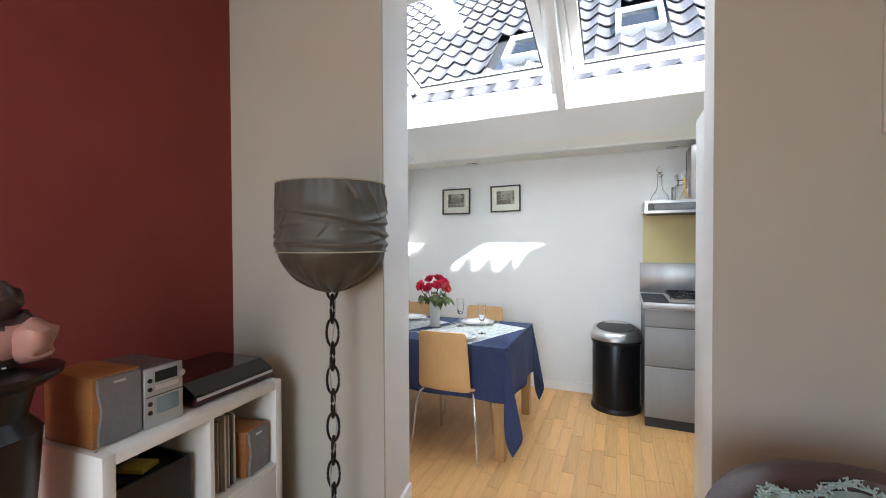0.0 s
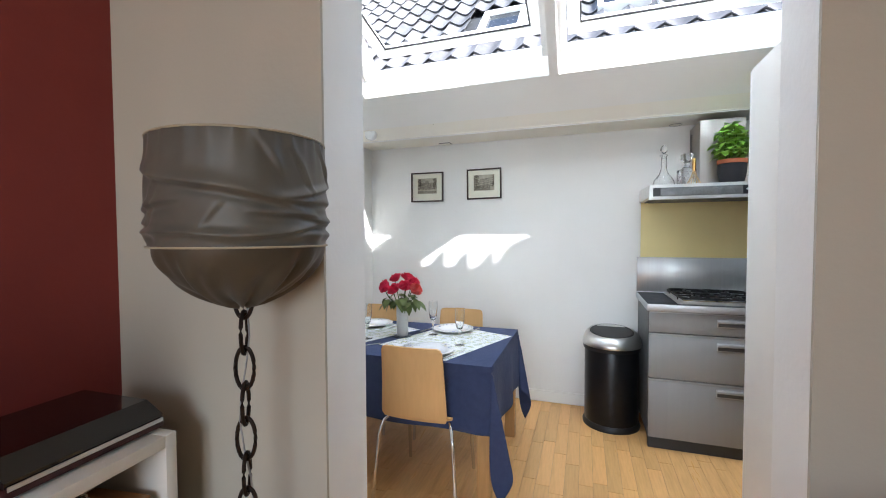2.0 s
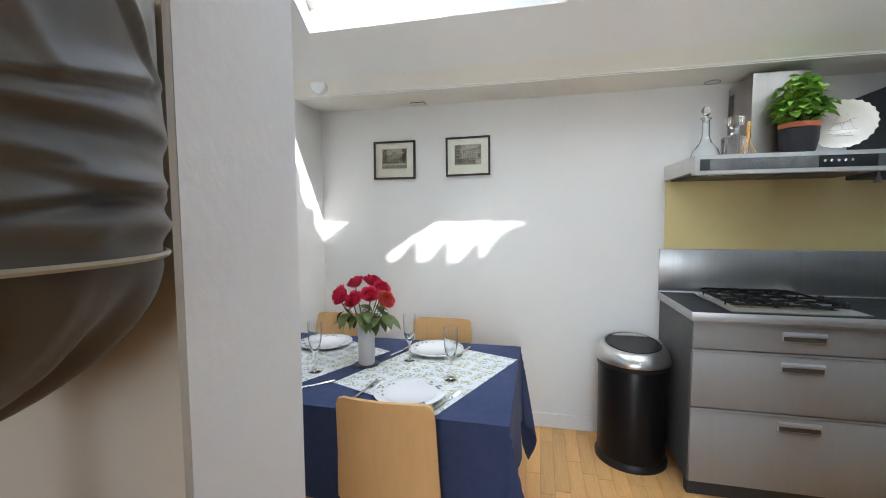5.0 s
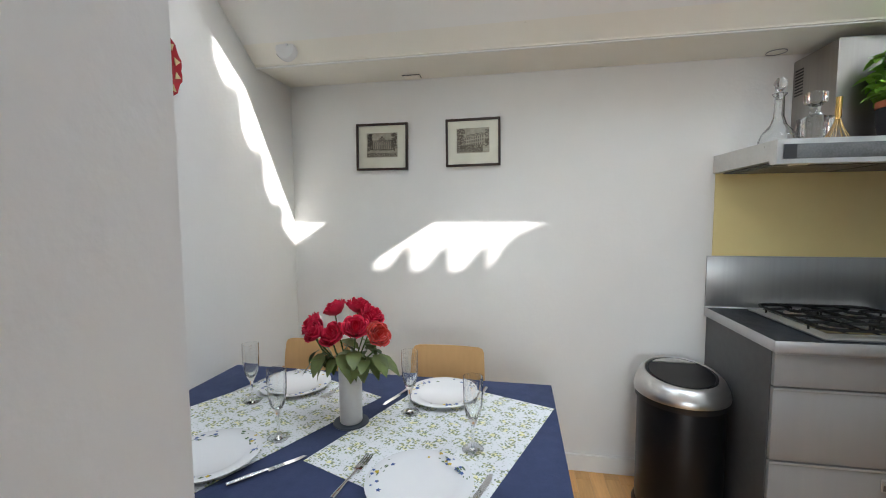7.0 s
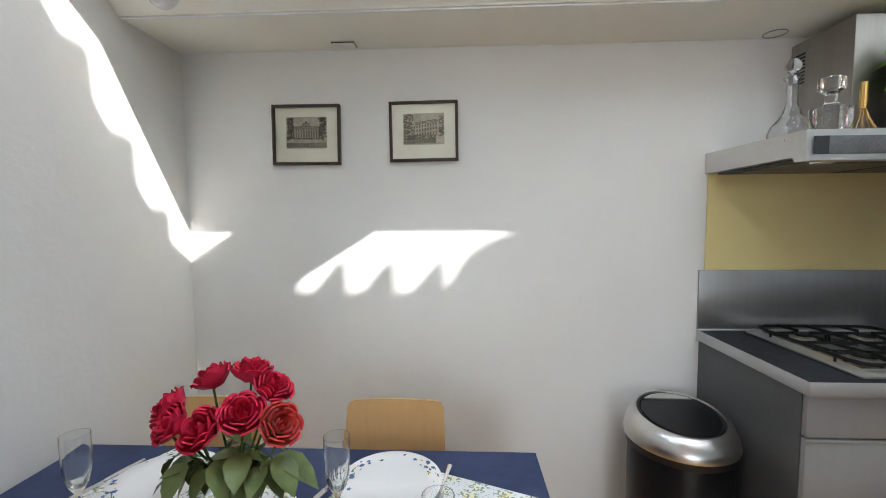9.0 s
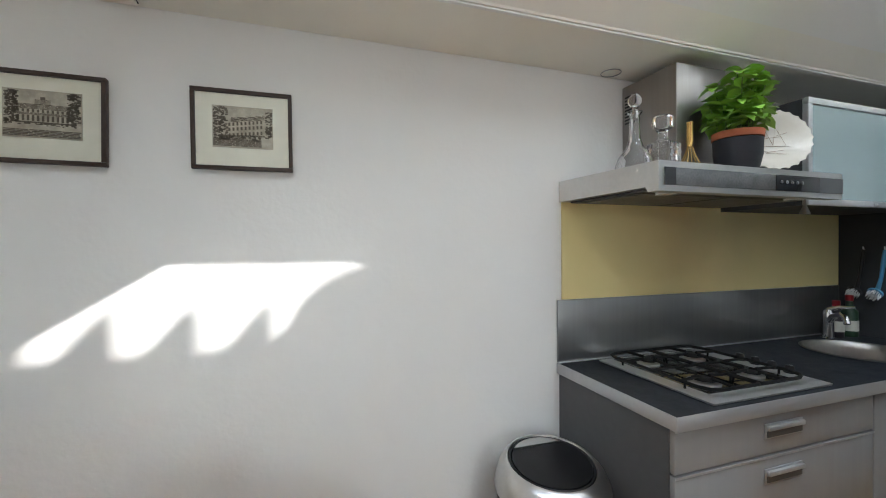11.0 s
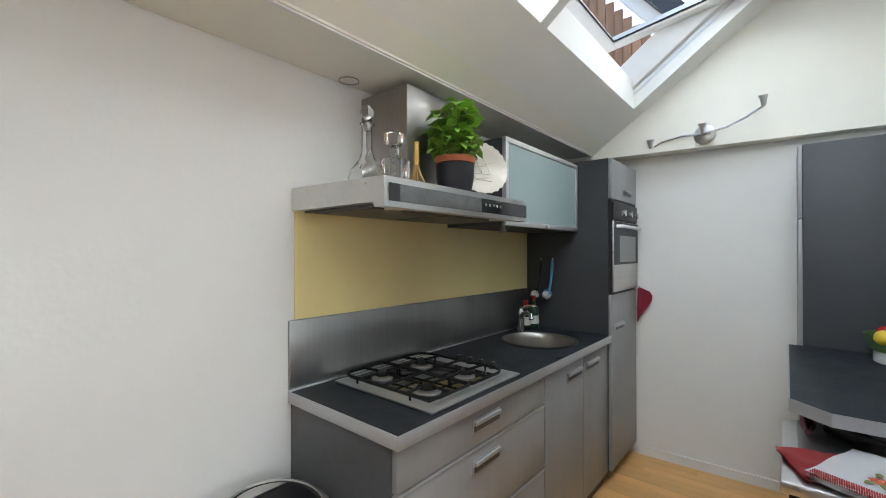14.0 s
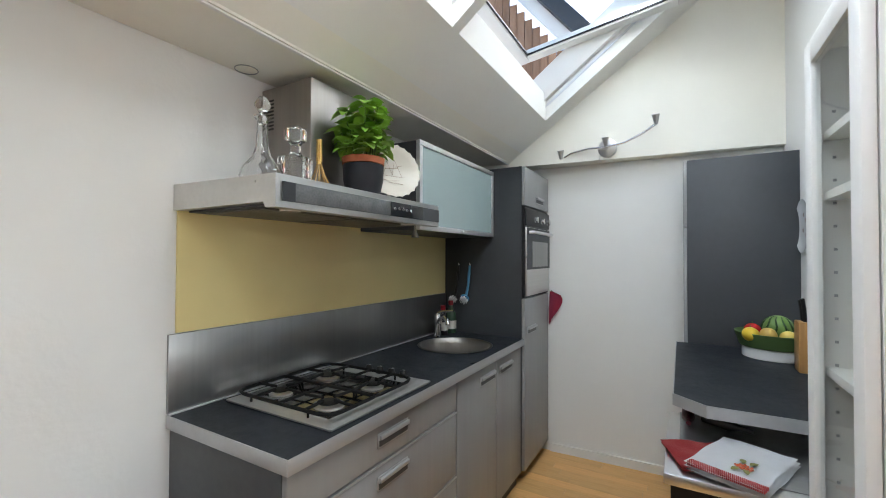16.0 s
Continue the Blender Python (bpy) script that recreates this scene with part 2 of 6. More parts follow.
struct("wall_living_back", w, M["beige"], "unseen beige wall with an added window opening", "wall")
struct("ceiling_living", bx(-2.37, -7.2, 2.9, 3.45, -2.2, 3.05), M["ceil"], "plain white living room ceiling", "ceiling")
struct("beam", poly([(-0.002, 2.141), (-0.335, 2.141), (-0.338, 2.148), (YB, ZB), (-0.002, ZB + 0.05)], "x", XL + 0.001, 2.30), M["beam"], "cream painted boxed beam under the roof slope", "beam")

struct("beam_bead", bx(XL + 0.002, -0.330, 2.1335, 2.21, -0.316, 2.1405, bev=0.002), M["trim"], "thin white bead along the beam's lower edge", "trim")

# roof slope with three skylight openings
WIN = [(-1.935, -0.595), (-0.537, 0.748), (0.805, 2.085)]
WB, WT = -0.645, -1.57                            # lower and upper edge of the openings
TH = 0.30                                        # roof thickness, straight up
SL, NL = Vector((0, -0.797, 0.604)), Vector((0, 0.604, 0.797))
c = bmesh.new()


def slope_box(bm, x0, x1, ya, yb, up0=0.0, up1=TH):
    return poly([(ya, roofz(ya) + up0), (yb, roofz(yb) + up0), (yb, roofz(yb) + up1), (ya, roofz(ya) + up1)], "x", x0, x1, bm)


slope_box(c, XL, XE, YB, WB, 0.0, 0.18)
slope_box(c, XL, XE, WT, -2.4)
edges = [XL] + [e for ab in WIN for e in ab] + [XE]
for i in range(0, len(edges), 2):
    slope_box(c, edges[i], edges[i + 1], WB, WT)
struct("ceiling", c, M["ceil"], "white sloping ceiling with three skylight openings", "ceiling")
struct("roof_edge", poly([(YB + 0.001, ZB + 0.051), (0.3, 2.30), (0.3, 2.0), (0.26, 2.0), (0.26, 2.24), (YB + 0.001, ZB + 0.02 + 0.028)], "x", -2.7, 2.7), M["trim"], "white roof edge behind the beam", "roof")
struct("baseboard", bx(-2.24, -0.016, 0, 0.0, -0.001, 0.093, bev=0.003), M["trim"], "white painted skirting board", "baseboard")
struct("baseboard_east", poly([(2.358, -0.60), (2.372, -0.60), (2.413, -1.5), (2.399, -1.5)], "z", 0, 0.06), M["trim"], "white painted skirting board", "baseboard")
struct("baseboard_left_jamb", poly([(-1.128, -2.31), (-1.114, -2.31), (-1.163, -2.006), (-1.179, -2.006)], "z", 0, 0.10), M["trim"], "white painted skirting board", "baseboard")
# unseen walls added to keep the sun off all but the two patches
struct("sun_block_back", bx(-3, -2.60, 3.1, 8, -2.415, 4.74), M["wall"], "plain wall added out of view to block the sun", "wall")
struct("sun_block_gable", bx(3.052, -2.58, 4.745, 9, -2.42, 6.2), M["wall"], "plain wall added out of view to block the sun", "wall")
# toothed outline added out of view, cutting the lower edge of the sun patch
prof = [(-2.9, 4.6)]
for i in range(22, -1, -1):
    x = 2.108 - 0.22 * i
    prof += [(x, 4.785), (x + 0.03, 4.855), (x + 0.17, 5.015), (x + 0.20, 5.035), (x + 0.212, 5.0)] if i else [(x, 4.785), (x + 0.04, 4.93), (x + 0.065, 5.01), (x + 0.10, 5.06), (x + 0.17, 5.11), (x + 0.33, 5.175), (3.05, 5.45), (3.05, 4.6)]
prof[0] = (prof[1][0], 4.6)
struct("sun_patch_cutter", poly(prof, "y", -2.41, -2.385), M["trim"], "unseen pantile like edge that shapes the sun patch", "roof")


# skylights: fixed kerb frame and a sash that pivots about its middle
def skylight(name, x0, x1, tilt):
    ob = thing(name, (0, WB, roofz(WB)), 0, "white centre pivot roof window, tilted open", "skylight", "roof windows", "structure")
    L = (WB - WT) / 0.797

    def sbox(bm, xa, xb, s0, s1, n0, n1, bev=0.004):
        b2 = bx(xa, s0, n0, xb, s1, n1, bev=bev)
        move(b2, Matrix(((1, 0, 0, 0), (0, SL.y, NL.y, 0), (0, SL.z, NL.z, 0), (0, 0, 0, 1))))
        me = bpy.data.meshes.new("tmp")
        b2.to_mesh(me)
        b2.free()
        bm.from_mesh(me)
        bpy.data.meshes.remove(me)
        return bm
    f = bmesh.new()
    sbox(f, x0 + 0.002, x1 - 0.002, 0.002, 0.03, 0.0835, 0.315)
    sbox(f, x0 + 0.002, x1 - 0.002, L - 0.05, L - 0.002, 0.10, 0.27)
    sbox(f, x0 + 0.002, x0 + 0.045, 0.032, L - 0.052, 0.10, 0.27)
    sbox(f, x1 - 0.045, x1 - 0.002, 0.032, L - 0.052, 0.10, 0.27)
    bmesh.ops.recalc_face_normals(f, faces=f.faces[:])
    part("frame", f, M["trim"], ob)
    sl = bmesh.new()
    sbox(sl, x0 + 0.05, x1 - 0.05, 0.005, 0.028, 0.3155, 0.322)
    bmesh.ops.recalc_face_normals(sl, faces=sl.faces[:])
    part("sill_rail", sl, M["black"], ob)
    ln = bmesh.new()
    sbox(ln, x0 + 0.002, x1 - 0.002, 0.001, 0.006, 0.07, 0.082, 0)
    sbox(ln, x0 + 0.001, x0 + 0.006, 0.01, L - 0.01, 0.07, 0.082, 0)
    sbox(ln, x1 - 0.006, x1 - 0.001, 0.01, L - 0.01, 0.07, 0.082, 0)
    bmesh.ops.recalc_face_normals(ln, faces=ln.faces[:])
    part("groove", ln, M["alu"], ob)
    # sash about its pivot
    a = radians(tilt)
    h = L / 2 - 0.055
    xa, xb = x0 + 0.05, x1 - 0.05
    s = bmesh.new()
    for q in ((xa, xb, -h, -h + 0.075), (xa, xb, h - 0.075, h), (xa, xa + 0.075, -h + 0.076, h - 0.076), (xb - 0.075, xb, -h + 0.076, h - 0.076)):
        box(s, q[0], q[2], -0.03, q[1], q[3], 0.03, bev=0.006)
    g = bx(xa + 0.076, -h + 0.076, -0.008, xb - 0.076, h - 0.076, 0.008)
    trimb = bmesh.new()
    for q in ((xa + 0.077, xb - 0.077, -h + 0.077, -h + 0.087), (xa + 0.077, xa + 0.087, -h + 0.088, h - 0.088), (xb - 0.087, xb - 0.077, -h + 0.088, h - 0.088)):
        box(trimb, q[0], q[2], -0.016, q[1], q[3], -0.0085)
    base = Matrix(((1, 0, 0, 0), (0, SL.y, NL.y, 0), (0, SL.z, NL.z, 0), (0, 0, 0, 1)))
    m = base @ Matrix.Translation((0, L / 2, 0.185)) @ Matrix.Rotation(-a, 4, "X")
    for b2 in (s, g, trimb):
        move(b2, m)
        bmesh.ops.recalc_face_normals(b2, faces=b2.faces[:])
    so = part("sash", s, M["trim"], ob)
    go = part("pane", g, M["pane"], so)
    go.visible_shadow = False
    part("gasket", trimb, M["black"], so)


for i, ((a, b), tl) in enumerate(zip(WIN, (23, 18, 29))):
    skylight("skylight_%d" % (i + 1), a, b, tl)

# ---------------------------------------------------------------- kitchen run
def handle(x0, x1, z, parent, y=-0.567):
    """A recessed pull: a satin plate with a bar standing off it."""
    h = part("handle", bx(x0, y - 0.004, z - 0.024, x1, y, z + 0.024, bev=0.002), M["anod"], parent, "satin aluminium recessed pull")
    # dark strip on the flat plate, painting the shade inside the recess
    part("recess_shade", bx(x0 + 0.006, y - 0.0065, z - 0.019, x1 - 0.006, y - 0.0045, z + 0.001), M["side"], h)
    part("grip", bx(x0 + 0.004, y - 0.016, z + 0.004, x1 - 0.004, y - 0.0045, z + 0.020, bev=0.004), M["anod"], h)


cab = thing("base_cabinet", (0.012, 0, 0), 0, "grey drawer unit with three fronts under the hob", "cabinet", "base cabinets")
part("body", bx(0.0, -0.545, 0.075, 0.933, -0.002, 0.882), M["side"], cab, "dark grey side panel")
part("plinth", bx(0.006, -0.535, 0, 0.933, -0.49, 0.073), M["dark"], cab)
for z0, z1, hz in ((0.747, 0.878, 0.823), (0.459, 0.741, 0.680), (0.08, 0.453, 0.400)):
    f = part("drawer_front", bx(0.003, -0.565, z0, 0.931, -0.546, z1, bev=0.0025), M["grey"], cab)
    part("edge_trim", bx(0.003, -0.5680, z1 - 0.007, 0.931, -0.5655, z1), M["anod"], f)
    handle(0.367, 0.543, hz, f)
cab = thing("base_cabinet", (0.948, 0, 0), 0, "grey two door unit under the sink", "cabinet", "base cabinets")
part("body", bx(0.002, -0.545, 0.075, 0.862, -0.002, 0.70), M["dark"], cab)
part("plinth", bx(0.0, -0.535, 0, 0.862, -0.49, 0.073), M["dark"], cab)
for xa, xb, ha, hb in ((0.004, 0.463, 0.245, 0.430), (0.467, 0.860, 0.500, 0.690)):
    f = part("door", bx(xa, -0.565, 0.08, xb, -0.546, 0.878, bev=0.0025), M["grey"], cab)
    handle(ha, hb, 0.808, f)

# worktop with a round hole for the sink
SX, SY, SR = 1.41, -0.305, 0.203


def slab_hole(x0, x1, y0, y1, z0, z1, cx, cy, r, n=48):
    bm = bmesh.new()
    rings = []
    for z in (z0, z1):
        inn, out = [], []
        for i in range(n):
            a = 2 * math.pi * i / n
            dx, dy = math.cos(a), math.sin(a)
            tx = ((x1 - cx) if dx > 0 else (x0 - cx)) / dx if abs(dx) > 1e-6 else 1e9
            ty = ((y1 - cy) if dy > 0 else (y0 - cy)) / dy if abs(dy) > 1e-6 else 1e9
            t = min(tx, ty)
            inn.append(bm.verts.new((cx + r * dx, cy + r * dy, z)))
            out.append(bm.verts.new((cx + t * dx, cy + t * dy, z)))
        rings.append((inn, out))
    (i0, o0), (i1, o1) = rings
    for k in range(n):
        j = (k + 1) % n
        bm.faces.new((i1[k], o1[k], o1[j], i1[j]))
        bm.faces.new((i0[k], i0[j], o0[j], o0[k]))
        bm.faces.new((i0[k], i1[k], i1[j], i0[j]))
        bm.faces.new((o0[k], o0[j], o1[j], o1[k]))
    bmesh.ops.recalc_face_normals(bm, faces=bm.faces[:])
    return bm


wt = thing("worktop", (0, 0, 0.885), 0, "dark grey worktop with aluminium edge on the cabinets", "worktop")
b = slab_hole(1.08, 1.812, -0.582, -0.002, 0.0, 0.04, SX, SY, SR)
box(b, 0.004, -0.582, 0, 1.08, -0.002, 0.04)
part("slab", b, M["top"], wt, sm=False)
e = bx(-0.001, -0.587, -0.002, 1.812, -0.5825, 0.0405, bev=0.001)
box(e, -0.001, -0.582, -0.002, 0.0035, -0.002, 0.0405, bev=0.001)
part("edge_strip", e, M["anod"], wt, "bright aluminium edge strip")
part("back_strip", bx(0.0, -0.018, 0.0405, 1.812, -0.0125, 0.046), M["anod"], wt)
tagged(mesh("trim", bx(0.0, -0.0185, 0.9255, 1.812, -0.0125, 0.9315, bev=0.0015), M["alu"]), "thin pale sealing strip along the back of the worktop", "trim", kind="structure")
tagged(mesh("splashback", bx(0.0, -0.012, 0.93, 1.812, -0.001, 1.186, bev=0.001), M["splash"]), "brushed stainless steel splashback on the wall", "splashback")
tagged(mesh("wall_panel", bx(0.024, -0.008, 1.188, 1.812, -0.001, 1.60), M["yellow"]), "pale yellow painted panel above the splashback", "panel")

# sink and tap
sk = thing("sink", (SX, SY, 0.925), 0, "round stainless steel sink let into the worktop", "sink")
part("bowl", lathe([(0.217, 0.001), (0.220, 0.004), (0.207, 0.005), (0.20, 0.0), (0.192, -0.03), (0.186, -0.13), (0.15, -0.155), (0.03, -0.162), (0, -0.162), (0, -0.165), (0.153, -0.159), (0.19, -0.13), (0.20, -0.01)], 48), M["chimney"], sk)
part("drain", lathe([(0.0, -0.158), (0.022, -0.157), (0.035, -0.154), (0.038, -0.159), (0, -0.1615)], 24), M["chrome"], sk)
tp = thing("tap", (1.565, -0.095, 0.925), -38, "chrome mixer tap behind the sink", "tap")
part("base", lathe([(0, 0), (0.03, 0), (0.03, 0.006), (0.024, 0.012), (0.023, 0.10), (0.025, 0.13), (0.018, 0.15), (0, 0.152)], 24), M["chrome"], tp)
part("spout", tube([(0, 0, 0.085), (0, -0.05, 0.125), (0, -0.11, 0.14), (0, -0.155, 0.13), (0, -0.165, 0.105)], [0.016, 0.015, 0.014, 0.014, 0.014], 12), M["chrome"], tp)
part("lever", tube([(0, 0, 0.15), (0.03, -0.03, 0.168), (0.075, -0.075, 0.175)], [0.014, 0.009, 0.006], 10), M["chrome"], tp)
for nm, at, prof, col, lab in (("soap_bottle", (1.665, -0.075, 0.925), [(0, 0), (0.032, 0), (0.034, 0.01), (0.034, 0.10), (0.014, 0.125), (0.012, 0.16), (0, 0.162)], (0.02, 0.015, 0.02), "dark soap bottle beside the tap"), ("washing_up_bottle", (1.755, -0.085, 0.925), [(0, 0), (0.036, 0), (0.038, 0.012), (0.036, 0.13), (0.016, 0.155), (0.015, 0.185), (0, 0.187)], (0.02, 0.05, 0.025), "dark green washing up bottle with a red cap beside the tap")):
    bt = thing(nm, at, 0, lab, "bottle")
    part("bottle", lathe(prof, 20), mat(nm + "_plastic", col, 0.3), bt)
    part("cap", lathe([(0, prof[-1][1]), (0.017, prof[-1][1]), (0.017, prof[-1][1] + 0.03), (0, prof[-1][1] + 0.032)], 16), mat(nm + "_cap", (0.30, 0.015, 0.02), 0.35), bt)
    part("paper_label", lathe([(0.0352 if "soap" in nm else 0.0385, 0.03), (0.0352 if "soap" in nm else 0.0378, 0.085)], 20), mat(nm + "_paper", (0.6, 0.58, 0.5), 0.6), bt)

# gas hob
hb = thing("gas_hob", (0.172, -0.562, 0.925), 0, "four burner gas hob, steel plate with black grates", "hob")
hb.scale = (0.90, 0.98, 1)
hw, hd = 0.62, 0.525
b = bmesh.new()
box(b, 0, 0, 0.0005, hw, hd, 0.0165, bev=0.0075, seg=2)
for v in b.verts:
    if v.co.z > 0.012:
        v.co.x = hw / 2 + (v.co.x - hw / 2) * 0.90
        v.co.y = hd / 2 + (v.co.y - hd / 2) * 0.90
part("plate", b, M["hobsteel"], hb, "satin steel hob plate with sloping rim")
part("pan", bx(0.045, 0.05, 0.0168, 0.505, hd - 0.045, 0.0192, bev=0.001), mat("polished_hob_pan", (0.42, 0.42, 0.415), 0.16, metal=1.0, scale=30, vary=0.05), hb)
BU = [(0.135, 0.135, 0.055), (0.385, 0.135, 0.044), (0.135, 0.38, 0.044), (0.385, 0.375, 0.05)]
for x, y, r in BU:
    bn = part("burner", lathe([(0, 0.0195), (r, 0.0195), (r, 0.026), (r * 0.8, 0.031), (0, 0.031)], 28, None, (x, y, 0)), M["steel"], hb)
    part("cap", lathe([(0, 0.0313), (r * 0.72, 0.0313), (r * 0.74, 0.034), (r * 0.6, 0.036), (0, 0.036)], 24, None, (x, y, 0)), M["iron"], bn)
for gx0, gx1 in ((0.018, 0.256), (0.262, 0.525)):
    g = bmesh.new()
    z = 0.038
    lo_, hi_ = 0.022, hd - 0.03
    ka, kb_ = (0.05, 0.012) if gx0 < 0.1 else (0.012, 0.06)
    ring = [(gx0 + ka, lo_, z), (gx1 - kb_, lo_, z), (gx1 - kb_ * 0.3, lo_ + kb_ * 0.3, z), (gx1, lo_ + kb_, z), (gx1, hi_ - kb_, z), (gx1 - kb_ * 0.3, hi_ - kb_ * 0.3, z), (gx1 - kb_, hi_, z), (gx0 + ka, hi_, z), (gx0 + ka * 0.3, hi_ - ka * 0.3, z), (gx0, hi_ - ka, z), (gx0, lo_ + ka, z), (gx0 + ka * 0.3, lo_ + ka * 0.3, z)]
    tube(ring, 0.0062, 8, g, closed=True)
    cx = 0.135 if gx0 < 0.1 else 0.385
    for y in (0.135, 0.378):
        tube([(gx0, y, z), (cx - 0.028, y, z + 0.004)], 0.0056, 8, g)
        tube([(gx1, y, z), (cx + 0.028, y, z + 0.004)], 0.0056, 8, g)
        tube([(cx, y - 0.112, z), (cx, y - 0.028, z + 0.004)], 0.0056, 8, g)
        tube([(cx, y + 0.112, z), (cx, y + 0.028, z + 0.004)], 0.0056, 8, g)
    tube([(gx0, hd / 2 - 0.005, z), (gx1, hd / 2 - 0.005, z)], 0.0056, 8, g)
    for x, y in ((gx0 + 0.004, 0.12), (gx1 - 0.004, 0.12), (gx0 + 0.004, hd - 0.12), (gx1 - 0.004, hd - 0.12)):
        tube([(x, y, z), (x, y, 0.016)], 0.0042, 8, g)
    part("grate", g, M["iron"], hb, "black cast iron pan grate")
for i in range(4):
    kn = part("knob", lathe([(0, 0.0168), (0.019, 0.0168), (0.017, 0.032), (0.013, 0.044), (0, 0.045)], 20, None, (0.580, 0.118 + i * 0.062, 0)), M["black"], hb)
    part("knob_mark", bx(0.579, 0.118 + i * 0.062 - 0.010, 0.0452, 0.581, 0.118 + i * 0.062, 0.0462), M["porc"], kn)

# extractor hood
hd_ = thing("extractor_hood", (0.013, 0, 1.577), 0, "brushed steel cooker hood on the wall above the hob", "hood")
part("canopy", poly([(-0.002, 0.016), (-0.002, 0.101), (-0.511, 0.0915), (-0.511, 0.0), (-0.47, 0.0), (-0.46, 0.016)], "x", 0, 0.855), M["steel"], hd_, sm=False)
part("underside", bx(0.03, -0.45, 0.009, 0.825, -0.04, 0.0155), M["dark"], hd_)
for x in (0.05, 0.435):
    fl = bx(x, -0.40, 0.003, x + 0.36, -0.10, 0.0085)
    part("filter", fl, M["filter"], hd_)
for x in (0.12, 0.74):
    part("lamp_glass", lathe([(0, 0.001), (0.03, 0.001), (0.032, 0.0085), (0, 0.0088)], 20, None, (x, -0.425, 0)), M["porc"], hd_)
fa = part("fascia", bx(0.020, -0.5145, 0.018, 0.852, -0.5115, 0.072, bev=0.001), mat("grey_fascia_glass", (0.15, 0.155, 0.155), 0.25, scale=140, vary=0.25, bump=0.1, bscale=160), hd_, "speckled grey glass fascia strip")
part("fascia_end", bx(0.0205, -0.517, 0.0185, 0.062, -0.5148, 0.0715), M["smoked"], fa)
part("fascia_end", bx(0.7205, -0.517, 0.0185, 0.8515, -0.5148, 0.0715), mat("graphite_fascia", (0.07, 0.072, 0.075), 0.3), fa)
part("control_panel", bx(0.50, -0.518, 0.0185, 0.72, -0.5148, 0.0715, bev=0.001), M["dglass"], fa)
for i in range(5):
    part("button", lathe([(0, 0), (0.006, 0), (0.006, 0.004), (0, 0.005)], 12), M["chrome"], fa).matrix_local = pose(0.52 + i * 0.026, -0.5182, 0.047, 90, 0, 0)
ch = part("chimney", bx(0.326, -0.281, 0.102, 0.582, -0.002, 0.526, bev=0.003), M["chimney"], hd_)
for i in range(9):
    part("vent_slot", bx(0.3245, -0.075, 0.36 + i * 0.014, 0.3258, -0.02, 0.367 + i * 0.014), M["black"], ch)
part("rail_hook", lathe([(0, -0.05), (0.018, -0.05), (0.006, -0.02), (0.004, 0.005), (0, 0.005)], 16, None, (0.775, -0.44, 0)), M["splash"], hd_)

# wall cabinet with a frosted door
wc = thing("wall_cabinet", (0.922, 0, 1.572), 0, "wall cabinet with aluminium framed frosted glass door", "cabinet")
part("body", bx(0.0, -0.352, 0.0, 0.89, -0.002, 0.43), M["dark"], wc)
d = bmesh.new()
for q in ((0, 0.89, 0, 0.025), (0, 0.89, 0.407, 0.432), (0, 0.025, 0.0255, 0.4065), (0.865, 0.89, 0.0255, 0.4065)):
    box(d, q[0], -0.376, q[2], q[1], -0.353, q[3], bev=0.002)
dr = part("door_frame", d, M["alu"], wc)
part("glass", bx(0.026, -0.369, 0.026, 0.864, -0.359, 0.406), M["frost"], dr, "pale green frosted glass")
part("knob", bx(0.42, -0.391, 0.004, 0.45, -0.377, 0.016, bev=0.002), M["alu"], dr)

# oven tower
ot = thing("oven_tower", (1.816, 0.035, 0), 0, "tall grey unit with a built in oven", "cabinet")
TW = 0.538
part("body", bx(0, -0.60, 0.08, TW, -0.037, 2.025), M["dark"], ot)
part("plinth", bx(0.0, -0.55, 0, TW, -0.50, 0.078), M["dark"], ot)
f = part("upper_door", bx(0.003, -0.622, 1.774, TW - 0.003, -0.601, 2.023, bev=0.002), M["grey"], ot)
handle(0.22, 0.39, 1.832, f, -0.6235)
f = part("lower_door", bx(0.003, -0.622, 0.085, TW - 0.003, -0.601, 1.174, bev=0.002), M["grey"], ot)
handle(0.05, 0.225, 0.967, f, -0.6235)
ov = part("oven", bx(0.005, -0.618, 1.180, TW - 0.005, -0.601, 1.768), M["black"], ot, "built in oven with steel front")
cp = part("control_panel", bx(0.012, -0.630, 1.645, TW - 0.008, -0.619, 1.755, bev=0.002), M["black"], ov)
for i in range(3):
    part("oven_knob", lathe([(0, 0), (0.022, 0), (0.02, 0.022), (0, 0.024)], 20), M["chrome"], ov).matrix_local = pose(0.19 + i * 0.145, -0.6302, 1.692, 90, 0, 0)
od = part("oven_door", bx(0.012, -0.632, 1.190, TW - 0.008, -0.619, 1.635, bev=0.003), M["steel"], ov)
og = part("oven_glass", bx(0.014, -0.6345, 1.36, TW - 0.010, -0.6325, 1.632), M["dark"], od, "dark glass band of the oven door")
part("oven_window", bx(0.12, -0.6365, 1.375, TW - 0.07, -0.6348, 1.545), M["splash"], od)
part("oven_handle", tube([(0.06, -0.634, 1.602), (0.065, -0.665, 1.602), (TW - 0.065, -0.665, 1.602), (TW - 0.06, -0.634, 1.602)], 0.011, 10), M["alu"], ov)

# rag on a hook by the tower
b = bmesh.new()
nv = []
for i in range(9):
    row = []
    for j in range(6):
        u, w_ = i / 8, j / 5
        wd = 0.014 + 0.052 * math.sin(math.pi * u ** 0.6)
        row.append(b.verts.new((-0.012 - 0.012 * math.sin(6 * w_ + 3 * u) - 0.02 * u, 0.02 - w_ * 1.9 * wd, -0.25 * u + 0.05 * w_ * u)))
    nv.append(row)
